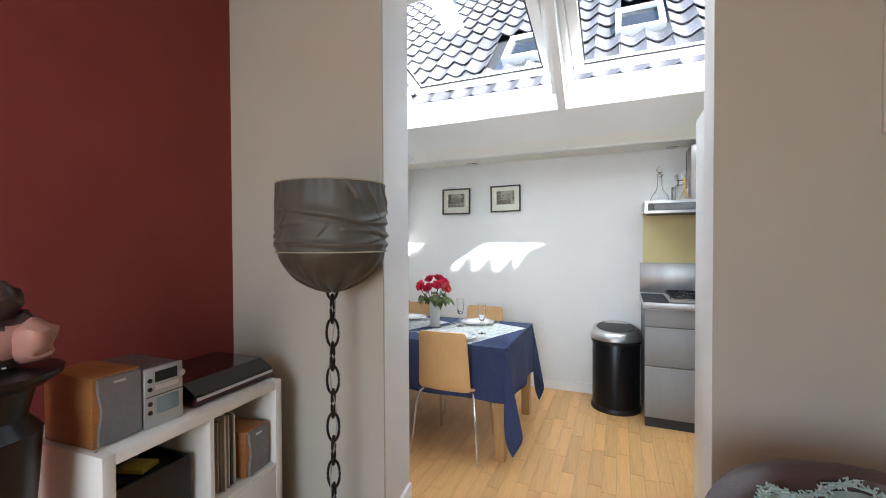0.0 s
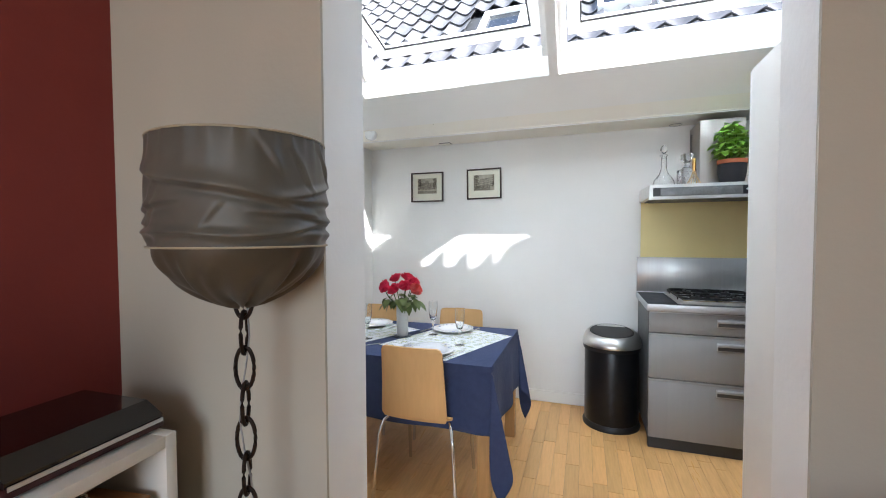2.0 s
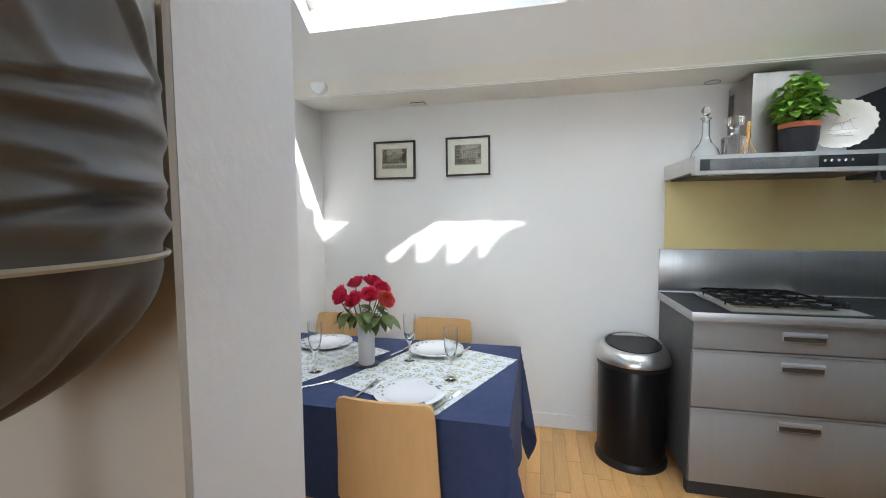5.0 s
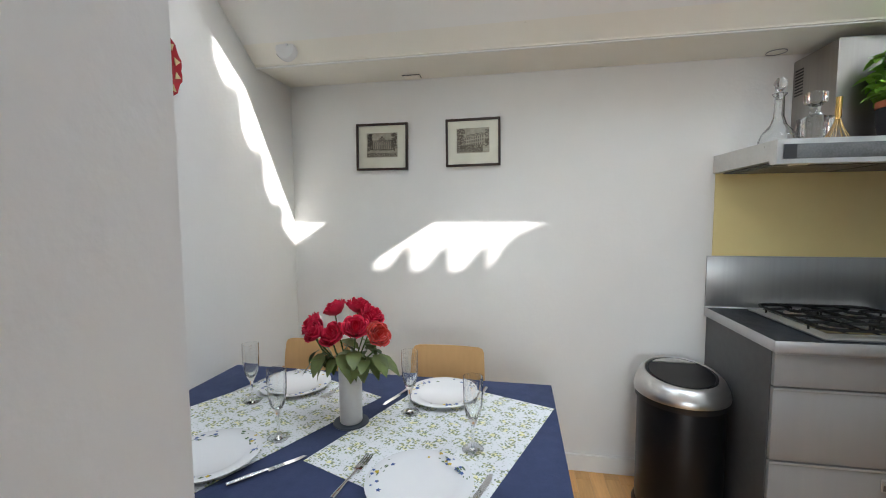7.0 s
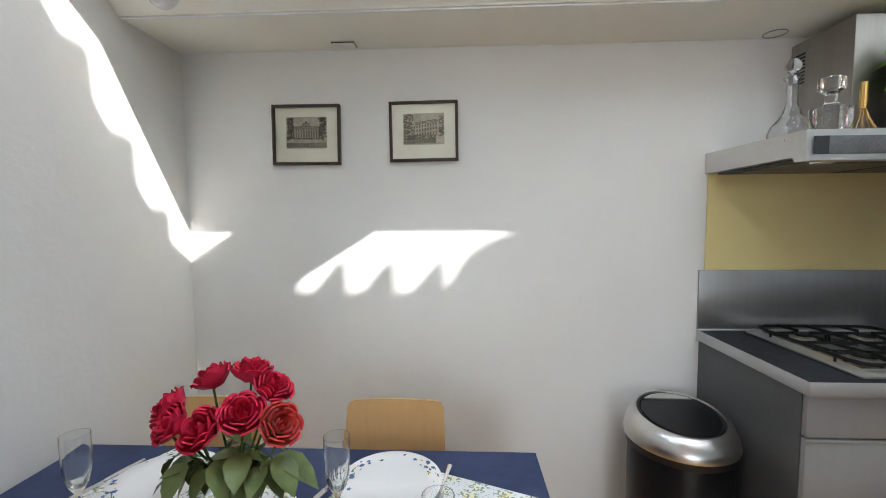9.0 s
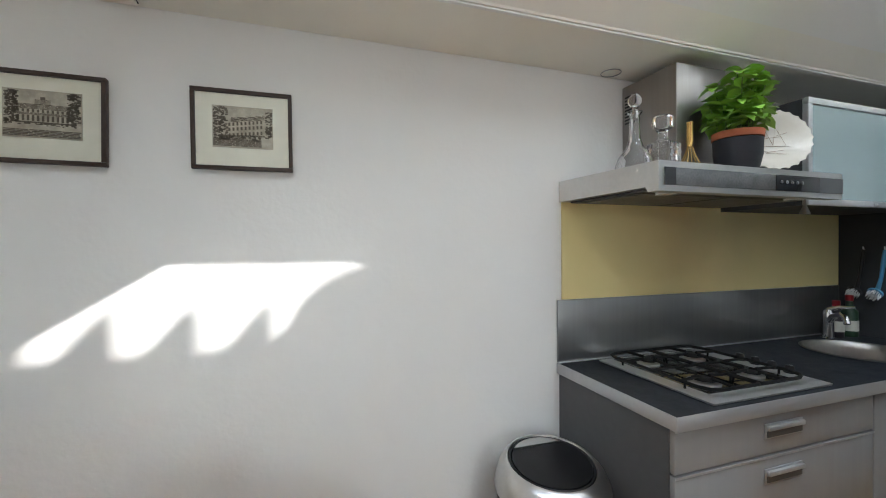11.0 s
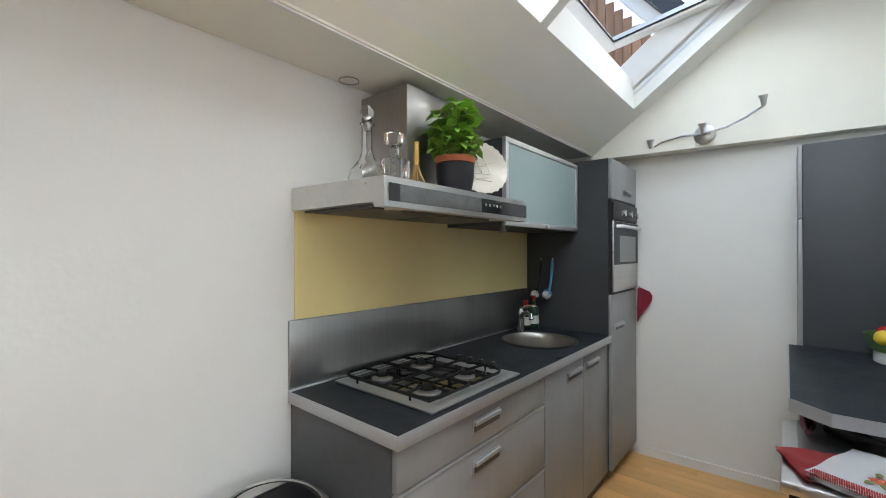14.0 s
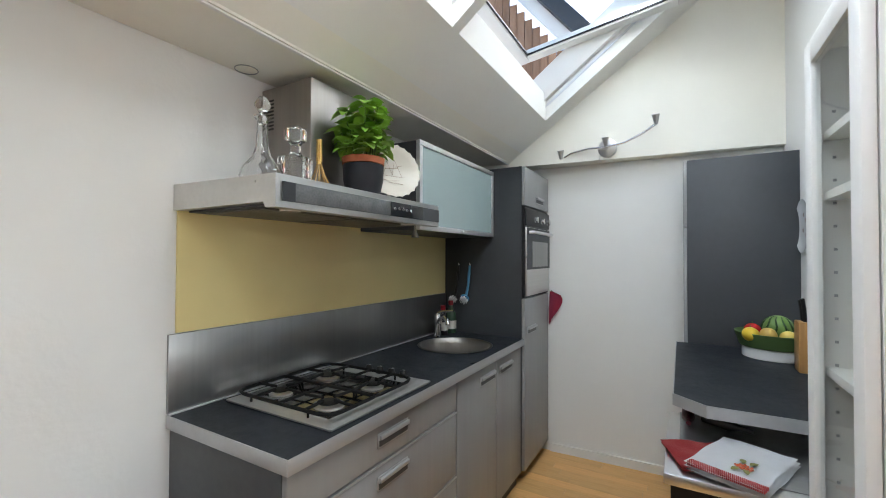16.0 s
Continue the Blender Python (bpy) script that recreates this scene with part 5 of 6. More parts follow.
redcloth = mat("red_cotton", (0.42, 0.03, 0.03), 0.9, scale=40, vary=0.08, bump=0.3, bscale=300, sheen=0.2)
whitecloth = mat("white_cotton", (0.80, 0.80, 0.80), 0.9, scale=40, vary=0.02, bump=0.3, bscale=300, sheen=0.2)
towel("tea_towel", (0.765, -1.497, 0.8345), 20, 0.19, 0.16, 2, redcloth, "folded red cotton tea towel on the steel top")
tw = towel("tea_towel", (0.752, -1.604, 0.8375), -24, 0.285, 0.19, 3, whitecloth, "folded white tea towel with red border and fruit")
b = bmesh.new()
for i in range(40):
    for j in range(5):
        x, y = -0.141 + j * 0.006, -0.090 + i * 0.0046 + (0.0023 if j % 2 else 0)
        box(b, x, y, 0.016, x + 0.0034, y + 0.0026, 0.0255)
part("border", b, redcloth, tw, "red checked border")
b = bmesh.new()
for i in range(22):
    a, r = i * 2.4, 0.0036 * math.sqrt(i)
    lathe([(0, 0.0), (0.004, 0.0), (0.003, 0.002), (0, 0.0026)], 6, b, (-0.045 + r * math.cos(a), -0.015 + r * math.sin(a) * 1.35, 0.0240))
part("embroidered_fruit", b, mat("orange_thread", (0.48, 0.10, 0.04), 0.8), tw)
b = bmesh.new()
for a in (0.4, 2.8, 3.6, 5.9):
    add_leaf(b, (-0.045 + 0.02 * math.cos(a), -0.015 + 0.02 * math.sin(a), 0.0265), (math.cos(a), math.sin(a), 0.02), 0.03, 0.02, 0.28)
part("embroidered_leaves", b, mat("olive_thread", (0.20, 0.20, 0.06), 0.8), tw)

# fruit bowl
fb = thing("fruit_bowl", (1.855, -1.84, 0.9555), 0, "green and white enamel bowl full of fruit", "bowl")
part("foot", lathe([(0, 0), (0.125, 0), (0.128, 0.003), (0.128, 0.05), (0, 0.05)], 40), M["porc"], fb, "white lower band")
part("bowl", lathe([(0.128, 0.051), (0.138, 0.055), (0.152, 0.10), (0.160, 0.122), (0.157, 0.123), (0.146, 0.10), (0.128, 0.062), (0, 0.058)], 40), mat("moss_green_enamel", (0.085, 0.15, 0.05), 0.4), fb)


def sphere(r, sq=(1, 1, 1), seg=20):
    prof = [(r * math.sin(math.pi * i / 12), -r * math.cos(math.pi * i / 12)) for i in range(13)]
    prof[0], prof[-1] = (0, -r), (0, r)
    b = lathe(prof, seg)
    for v in b.verts:
        v.co = Vector((v.co.x * sq[0], v.co.y * sq[1], v.co.z * sq[2]))
    return b


def fruit(name, at, r, col, label, sq=(1, 1, 1), rough=0.4, col2=None, sc=12):
    ob = thing(name, at, 0, label, "fruit", "fruit in the bowl")
    part("flesh", sphere(r, sq), mat(name + "_skin", col, rough, scale=sc, vary=0.12, col2=col2, bump=0.1, bscale=120), ob)
    part("stalk", tube([(0, 0, r * sq[2] * 0.9), (0.002, 0, r * sq[2] + 0.008)], 0.002, 6), stem_m, ob)


FZ = 0.9555
mm = mat("watermelon_rind", (0.13, 0.24, 0.05), 0.35)
fruit("lemon", (1.775, -1.74, FZ + 0.115), 0.036, (0.75, 0.50, 0.04), "yellow lemon in the fruit bowl", (1.25, 1, 0.95))
fruit("tomato", (1.835, -1.755, FZ + 0.13), 0.036, (0.50, 0.02, 0.02), "shiny red tomato in the fruit bowl", (1, 1, 0.9), 0.2)
fruit("pear", (1.785, -1.81, FZ + 0.115), 0.036, (0.62, 0.40, 0.10), "russet yellow pear in the fruit bowl", (1.1, 1, 1.0))
fruit("apple", (1.775, -1.885, FZ + 0.11), 0.036, (0.62, 0.45, 0.10), "yellow apple in the fruit bowl", (1, 1, 0.92))
fruit("nectarine", (1.795, -1.935, FZ + 0.112), 0.034, (0.45, 0.05, 0.04), "red nectarine in the fruit bowl")
wmn = thing("watermelon", (1.90, -1.865, FZ + 0.135), 0, "small round striped green watermelon in the bowl", "fruit", "fruit in the bowl")
part("rind", sphere(0.066), mat("rind_light", (0.16, 0.27, 0.07), 0.35, scale=20, vary=0.1), wmn)
b = bmesh.new()
for i in range(11):
    a = 2 * math.pi * i / 11
    tube([(0.0655 * math.sin(t) * math.cos(a + 0.07 * math.sin(5 * t + i)), 0.0655 * math.sin(t) * math.sin(a + 0.07 * math.sin(5 * t + i)), -0.0655 * math.cos(t)) for t in [0.25 + 0.18 * k for k in range(15)]], [0.0015 + 0.004 * math.sin(math.pi * k / 14) for k in range(15)], 6, b)
part("stripes", b, mat("rind_dark", (0.02, 0.06, 0.015), 0.35), wmn)

kb = thing("knife_block", (1.60, -1.93, 0.9555), 0, "wooden knife block with black handled knives on the bar", "knife block")
part("block", bx(-0.045, -0.05, 0, 0.045, 0.05, 0.215, bev=0.004), mat("honey_wood", (0.52, 0.27, 0.09), 0.4, scale=14, stretch=(6, 6, 0.6), vary=0.15), kb)
for i, (x, y) in enumerate(((-0.022, 0.025), (0.015, 0.025), (-0.022, -0.01), (0.015, -0.012))):
    k_ = part("knife_handle", tube([(x, y, 0.2155), (x - 0.004, y + 0.004, 0.27), (x - 0.006, y + 0.010, 0.315 - 0.01 * i)], [0.009, 0.010, 0.011], 8, flat=0.6), M["black"], kb)
    part("rivet", lathe([(0, 0), (0.003, 0), (0, 0.002)], 8, None, (x - 0.004, y + 0.014, 0.27)), M["chrome"], k_)
sp = thing("wall_plate", (1.95, -1.989, 1.60), 0, "white oval porcelain plate with small figures on the wall", "plate")
sp.scale = (0.95, 0.45, 0.95)
b = lathe([(0, 0.012), (0.09, 0.012), (0.115, 0.02), (0.14, 0.04), (0.142, 0.044), (0.115, 0.027), (0.09, 0.018), (0, 0.018)], 48)
part("dish", move(b, pose(0, 0, 0, -90, 0, 0)), M["porc"], sp)
b = bmesh.new()
for x, z in ((-0.03, 0.05), (-0.02, -0.03), (0.03, 0.02), (0.02, -0.06)):
    lathe([(0, 0), (0.012, 0), (0.010, 0.002), (0, 0.0025)], 10, b, (x, z, 0.0185))
part("painted_motif", move(b, pose(0, 0, 0, -90, 0, 0)), mat("brown_glaze", (0.16, 0.10, 0.08), 0.3), sp)

# white display cabinet by the opening
vt = thing("display_cabinet", (0.166, -1.985, 0), 0, "white display cabinet with a glass door and shelves", "cabinet")
VW, VD, VH = 0.335, 0.29, 1.92
part("side_panel", bx(0, 0, 0, 0.018, VD - 0.022, VH, bev=0.001), M["white"], vt)
far = part("side_panel", bx(VW - 0.018, 0, 0, VW, VD - 0.022, VH, bev=0.001), M["white"], vt)
part("back_panel", bx(0.0185, 0.0, 0, VW - 0.0185, 0.006, VH), M["white"], vt)
part("top_panel", bx(0.0185, 0.0065, VH - 0.02, VW - 0.0185, VD - 0.022, VH), M["white"], vt)
for z in (0.05, 0.42, 0.80, 1.19, 1.57, 1.70):
    part("shelf", bx(0.0185, 0.0065, z, VW - 0.0185, VD - 0.03, z + 0.018), M["white"], vt)
hole = bmesh.new()
for i in range(26):
    for y in (0.05, 0.24):
        box(hole, VW - 0.0192, y, 0.51 + i * 0.05, VW - 0.0181, y + 0.006, 0.516 + i * 0.05)
part("peg_holes", hole, M["splash"], far)
dm = bmesh.new()
for q in ((0.001, 0.050, 0.03, VH - 0.002), (VW - 0.050, VW - 0.001, 0.03, VH - 0.002), (0.0502, VW - 0.0502, VH - 0.055, VH - 0.002), (0.0502, VW - 0.0502, 0.03, 0.12)):
    box(dm, q[0], VD - 0.020, q[2], q[1], VD, q[3], bev=0.003)
dv = part("door_frame", dm, M["trim"], vt)
part("door_pane", bx(0.0504, VD - 0.012, 0.1205, VW - 0.0504, VD - 0.008, VH - 0.0555), M["pane"], dv).visible_shadow = False
part("knob", lathe([(0, 0), (0.006, 0), (0.006, 0.012), (0.012, 0.018), (0.010, 0.026), (0, 0.028)], 16), M["chrome"], dv).matrix_local = pose(0.03, VD, 1.0, -90, 0, 0)
for i, (x, y) in enumerate(((0.25, -1.90), (0.34, -1.91), (0.42, -1.86), (0.28, -1.80), (0.38, -1.785))):
    ob = thing("wine_glass", (x, y, 1.7185), 0, "clear stemmed wine glass in the display cabinet", "glass", "glasses in the cabinet")
    part("bowl_and_stem", lathe([(0, 0), (0.032, 0), (0.006, 0.006), (0.004, 0.07), (0.02, 0.085), (0.034, 0.115), (0.030, 0.165), (0.0285, 0.165), (0.032, 0.116), (0.018, 0.09), (0, 0.084)], 20), M["glass"], ob)
sk_ = thing("plate_stack", (0.285, -1.825, 0.8185), 0, "stack of white porcelain plates in the cabinet", "plates")
for i in range(7):
    part("plate", lathe([(0, 0), (0.075, 0), (0.112, 0.012), (0.114, 0.015), (0.075, 0.005), (0, 0.005)], 36, None, (0, 0, i * 0.011)), M["porc"], sk_)
# linen added to the shelves for the tea towel's reflection in the pane
for z in (1.2085, 0.4385):
    ob = towel("folded_linen", (0.325, -1.85, z), 90, 0.20, 0.22, 3, whitecloth, "folded white linen added for a towel reflection")

# ---------------------------------------------------------------- living room
su = thing("shelf_unit", (-2.004, -3.242, 0), 4.1, "white cube shelf unit with records against the red wall", "shelf")
UD, UW, UH = 0.45, 0.755, 0.735
ev = 0.038
for q in ((0, 0, 0, UD, ev, UH), (0, UW - ev, 0, UD, UW, UH)):
    part("side_panel", bx(*q, bev=0.002), M["white"], su)
part("top_panel", bx(0, ev + 0.0005, UH - ev, UD, UW - ev - 0.0005, UH, bev=0.002), M["white"], su)
part("bottom_panel", bx(0, ev + 0.0005, 0, UD, UW - ev - 0.0005, ev, bev=0.002), M["white"], su)
part("middle_shelf", bx(0, ev + 0.0005, 0.340, UD - 0.002, UW - ev - 0.0005, 0.358), M["white"], su)
for z0, z1 in ((0.0385, 0.3395), (0.3585, UH - ev - 0.0005)):
    part("divider", bx(0, 0.369, z0, UD - 0.002, 0.387, z1), M["white"], su)
part("cupboard_door", bx(UD - 0.018, 0.389, 0.0395, UD - 0.001, UW - ev - 0.002, 0.3385, bev=0.001), M["white"], su)
part("back_panel", bx(0.001, ev + 0.001, ev + 0.001, 0.006, UW - ev - 0.001, UH - ev - 0.001), M["white"], su)
part("screw_cap", lathe([(0, 0), (0.006, 0), (0.005, 0.0015), (0, 0.002)], 12, None, (UD - 0.06, 0.02, UH)), M["splash"], su)


def speaker(at, rz, sc):
    ob = thing("loudspeaker", at, rz, "bookshelf loudspeaker in cherry veneer with grey grille", "loudspeaker", "loudspeakers")
    w, d, h = 0.145 * sc, 0.235 * sc, 0.222 * sc
    # front looks to +x, with a waisted grille
    b = bx(-d / 2, -w / 2, 0, d / 2, w / 2, h, bev=0.006)
    part("cabinet", b, mat("cherry_veneer", (0.40, 0.17, 0.055), 0.4, scale=14, stretch=(0.6, 6, 6), vary=0.15), ob)
    pts = []
    n = 14
    for k in range(n + 1):
        z = 0.008 + (h - 0.016) * k / n
        pts.append((-w / 2 + 0.012 + 0.010 * math.sin(math.pi * k / n) ** 4, z))
    for k in range(n + 1):
        z = h - 0.008 - (h - 0.016) * k / n
        pts.append((w / 2 - 0.005, z))
    part("grille", poly(pts, "x", d / 2 + 0.0005, d / 2 + 0.013), mat("grey_grille", (0.22, 0.21, 0.215), 0.9, scale=60, vary=0.1, bump=0.3, bscale=500), ob, sm=False)
    part("badge", bx(d / 2 + 0.0132, -0.018, h - 0.03, d / 2 + 0.0145, 0.018, h - 0.022), M["alu"], ob)
    return ob


speaker((-1.754, -3.132, 0.7355), 4, 1.0)
speaker((-1.735, -2.600, 0.3585), 8, 0.90)
hf = thing("mini_hifi", (-1.760, -2.985, 0.7355), 2, "small silver hi fi stereo set on the shelf unit", "stereo")
hf.scale = (1, 0.98, 1.0)
part("case", bx(-0.15, -0.068, 0.004, 0.115, 0.068, 0.205, bev=0.006), mat("grey_metal_case", (0.20, 0.20, 0.21), 0.45, metal=0.6), hf)
fp = part("front_panel", bx(0.1155, -0.07, 0.0, 0.135, 0.07, 0.207, bev=0.008), mat("silver_plastic", (0.50, 0.50, 0.49), 0.35, metal=0.4), hf)
part("display", bx(0.1352, -0.035, 0.155, 0.137, 0.045, 0.192), M["dglass"], fp)
part("disc_tray", bx(0.1352, -0.035, 0.128, 0.1385, 0.05, 0.145, bev=0.001), M["alu"], fp)
part("tape_window", bx(0.1352, -0.03, 0.045, 0.137, 0.05, 0.10, bev=0.002), mat("tinted_window", (0.22, 0.30, 0.34), 0.12), fp)
part("seam", bx(0.1352, -0.066, 0.108, 0.1358, 0.066, 0.111), M["black"], fp)
for z in (0.165, 0.135, 0.085, 0.055):
    part("button", lathe([(0, 0), (0.008, 0), (0.007, 0.004), (0, 0.005)], 14), M["black"], fp).matrix_local = pose(0.1352, -0.053, z, 0, 90, 0)
part("volume_knob", lathe([(0, 0), (0.013, 0), (0.012, 0.010), (0, 0.011)], 20), M["alu"], fp).matrix_local = pose(0.1352, 0.058, 0.165, 0, 90, 0)
tt = thing("record_player", (-1.824, -2.668, 0.7355), 3, "closed record player with a smoked lid on the shelf unit", "record player")
part("plinth", bx(-0.19, -0.20, 0.008, 0.175, 0.20, 0.035, bev=0.004), mat("dark_red_wood", (0.06, 0.016, 0.016), 0.35, scale=20, vary=0.2), tt)
part("trim_strip", bx(0.1755, -0.195, 0.028, 0.178, 0.195, 0.040), M["alu"], tt)
part("lid", poly([(-0.19, 0.036), (0.172, 0.036), (0.172, 0.050), (0.105, 0.088), (-0.18, 0.092), (-0.19, 0.086)], "y", -0.198, 0.198), mat("smoked_acrylic", (0.012, 0.010, 0.011), 0.12, coat=0.5), tt, sm=False)
for x in (-0.15, 0.14):
    for y in (-0.16, 0.16):
        part("foot", lathe([(0, 0), (0.016, 0), (0.016, 0.008), (0, 0.008)], 12, None, (x, y, 0)), M["black"], tt)
rn = random.Random(9)
y = -2.845
cols = [(0.55, 0.50, 0.42), (0.20, 0.18, 0.15), (0.62, 0.58, 0.50), (0.10, 0.09, 0.08), (0.42, 0.36, 0.28), (0.30, 0.16, 0.10), (0.70, 0.68, 0.62)]
rm = [mat("record_sleeve_%s" % "abcdefg"[i], c_, 0.7, scale=30, vary=0.1) for i, c_ in enumerate(cols)]
while y < -2.685:
    t_ = rn.uniform(0.003, 0.008)
    ob = tagged(mesh("record_sleeve", bx(0, 0, 0, rn.uniform(0.29, 0.31), t_, rn.uniform(0.285, 0.300)), rn.choice(rm)), "worn card record sleeve standing in the shelf", "record", "records in the shelf")
    ob.matrix_world = pose(-1.949 + rn.uniform(0, 0.015), y, 0.3585)
    y += t_ + 0.001
bxs = thing("storage_box", (-1.804, -3.025, 0.3585), 0, "open black box with tapes in the shelf unit", "box")
b = bmesh.new()
for q in ((-0.19, -0.155, 0.0, 0.155, 0.15, 0.012), (-0.19, -0.155, 0.0122, 0.155, -0.147, 0.21), (-0.19, 0.142, 0.0122, 0.155, 0.15, 0.21), (-0.19, -0.1468, 0.0122, -0.182, 0.1418, 0.21), (0.147, -0.1468, 0.0122, 0.155, 0.1418, 0.21)):
    box(b, *q)
part("carton", b, M["black"], bxs)
for i, (x, y_, rz, col) in enumerate(((0.02, 0.04, 20, (0.62, 0.50, 0.06)), (0.03, -0.07, -10, (0.02, 0.02, 0.025)), (-0.08, 0.03, 40, (0.03, 0.03, 0.035)), (-0.06, -0.08, 5, (0.25, 0.05, 0.05)))):
    ob = tagged(mesh("cassette_case", bx(-0.055, -0.04, 0, 0.055, 0.04, 0.016, bev=0.002), mat("case_plastic_%s" % "abcd"[i], col, 0.3)), "plastic cassette case lying in the box", "cassette", "cassettes in the box")
    ob.matrix_world = pose(-1.804 + x, -3.025 + y_, 0.3585 + 0.185 + 0.004 * (i % 2), 0, 0, rz)
tagged(mesh("box_filling", bx(-1.984, -3.165, 0.372, -1.666, -2.886, 0.540), mat("dark_filling", (0.02, 0.02, 0.022), 0.7, bump=0.4, bscale=20)), "dark stack of tapes filling the box", "tapes")
for i in range(3):
    ob = tagged(mesh("book", bx(0, 0, 0, 0.17, 0.008, 0.235 + 0.01 * i), mat("book_cover_%s" % "abc"[i], ((0.25, 0.03, 0.04), (0.10, 0.02, 0.03), (0.35, 0.06, 0.06))[i], 0.5)), "slim red book standing beside the box", "book", "books in the shelf")
    ob.matrix_world = pose(-1.814, -3.204 + 0.009 * i, 0.3585)

# floor lamp on a chain stem
fl = thing("chain_floor_lamp", (-1.267, -2.513, 0), 0, "floor lamp with chain stem and crumpled grey silk shade", "lamp")
iron_b = mat("bronzed_iron", (0.035, 0.022, 0.017), 0.45, metal=0.6, scale=40, vary=0.2, bump=0.2, bscale=90)
part("foot", lathe([(0, 0), (0.15, 0), (0.15, 0.012), (0.05, 0.02), (0.02, 0.03), (0, 0.03)], 40), iron_b, fl)
z = 0.03
i = 0
while z < 1.15:
    b = bmesh.new()
    H_, W_ = 0.060, 0.025
    pts = []
    for k in range(20):
        a = 2 * math.pi * k / 20
        dx, dz = W_ * math.cos(a), H_ * math.sin(a)
        pts.append((dx, 0, dz) if i % 2 else (0, dx, dz))
    tube(pts, 0.0058, 8, b, closed=True)
    part("link", b, iron_b, fl).matrix_local = pose(0, 0, z + H_, 0, 0, 25)
    z += 2 * H_ - 0.020
    i += 1
part("cord", tube([(0.012 * math.sin(q * 1.1), 0.010 * math.cos(q * 0.9), 0.04 + q * 0.08) for q in range(15)], 0.0028, 6), mat("grey_cord", (0.30, 0.30, 0.31), 0.5), fl)
# shade: a drum of gathered silk over a bowl
rnz = lambda a, z_: noise.noise(Vector((math.cos(a) * 2.2, math.sin(a) * 2.2, z_ * 9)))
# creases of the silk: angle, height, slope, half length, depth, width
CREASE = [(-1.25, 1.488, -0.047, 1.10, 0.013, 0.010), (0.10, 1.458, -0.012, 0.75, 0.009, 0.007), (0.15, 1.484, 0.028, 0.60, 0.008, 0.006), (-0.35, 1.428, -0.020, 0.45, 0.008, 0.006), (0.30, 1.412, -0.035, 0.50, 0.009, 0.007), (-0.10, 1.397, 0.020, 0.80, 0.009, 0.006),
          (-1.75, 1.388, -0.018, 0.80, 0.010, 0.007), (-0.55, 1.56, -0.30, 0.16, 0.007, 0.012), (-0.15, 1.53, -0.34, 0.18, 0.006, 0.011), (0.35, 1.545, -0.25, 0.20, 0.006, 0.009), (-1.90, 1.45, 0.30, 0.16, 0.004, 0.012), (-1.15, 1.42, 0.22, 0.20, 0.004, 0.010)]
CREASE += [(1.6 + 0.55 * i, 1.41 + 0.035 * (i % 4), -0.05 + 0.03 * (i % 3), 0.5, 0.008, 0.006) for i in range(6)]


def shade_mesh():
    bm = bmesh.new()
    seg, n_ = 216, 96
    rows = []
    for k in range(n_ + 1):
        t = k / n_
        z_ = 1.603 - 0.247 * t
        r = 0.203 + 0.008 * math.sin(math.pi * min(t * 1.15, 1)) * 0.6 + (0.009 * math.exp(-((z_ - 1.382) / 0.011) ** 2))
        row = []
        for s_ in range(seg):
            a = -math.pi + 2 * math.pi * s_ / seg
            rr = r + 0.0022 * math.sin(30 * a + 3 * math.sin(2 * a)) * (1 - t) ** 5
            for a0, z0, sl, hl, am, wd in CREASE:
                da = (a - a0 + math.pi) % (2 * math.pi) - math.pi
                if abs(da) < hl:
                    e = (z_ - z0 - sl * da - 0.006 * math.sin(3 * da)) / wd
                    rr += am * (math.cos(math.pi / 2 * da / hl) ** 0.7) * (math.exp(-(e / 2.2) ** 2) if e > 0 else math.exp(-(e * 1.7) ** 2) - 0.3 * math.exp(-((e + 1.6) / 0.9) ** 2) * min(1, -e))
            rr += (0.004 * rnz(a, z_ * 0.7) + 0.003 * rnz(a * 1.0 + 2, z_ * 2.0)) * math.sin(math.pi * t)
            rr += 0.003 * math.sin(11 * a + 2 * math.sin(3 * a)) * math.exp(-((z_ - 1.375) / 0.014) ** 2)
            row.append(bm.verts.new((rr * math.cos(a), min(rr * math.sin(a), 0.186), z_)))
        rows.append(row)
    for a, b_ in zip(rows, rows[1:]):
        for s_ in range(seg):
            bm.faces.new((a[s_], a[(s_ + 1) % seg], b_[(s_ + 1) % seg], b_[s_]))
    bmesh.ops.recalc_face_normals(bm, faces=bm.faces[:])
    return bm


def shade_bowl():
    bm = bmesh.new()
    seg = 128
    rows = []
    for k in range(17):
        t = k / 16
        r0 = 0.188 * max(0.0, 1 - t ** 1.6) ** 0.72 + 0.013
        z_ = 1.353 - 0.152 * t
        row = []
        for s_ in range(seg):
            a = 2 * math.pi * s_ / seg
            rr = r0 * (1 + (0.11 * t * math.sin(9 * a + 2 * math.sin(3 * a)) + 0.07 * t * math.sin(17 * a + 5 * t + 2 * math.sin(4 * a)))) + 0.006 * rnz(a, z_)
            row.append(bm.verts.new((rr * math.cos(a), min(rr * math.sin(a), 0.186), z_ + 0.008 * t * math.sin(9 * a))))
        rows.append(row)
    for a, b_ in zip(rows, rows[1:]):
        for s_ in range(seg):
            bm.faces.new((a[s_], a[(s_ + 1) % seg], b_[(s_ + 1) % seg], b_[s_]))
    bm.faces.new(rows[-1])
    bmesh.ops.recalc_face_normals(bm, faces=bm.faces[:])
    return bm


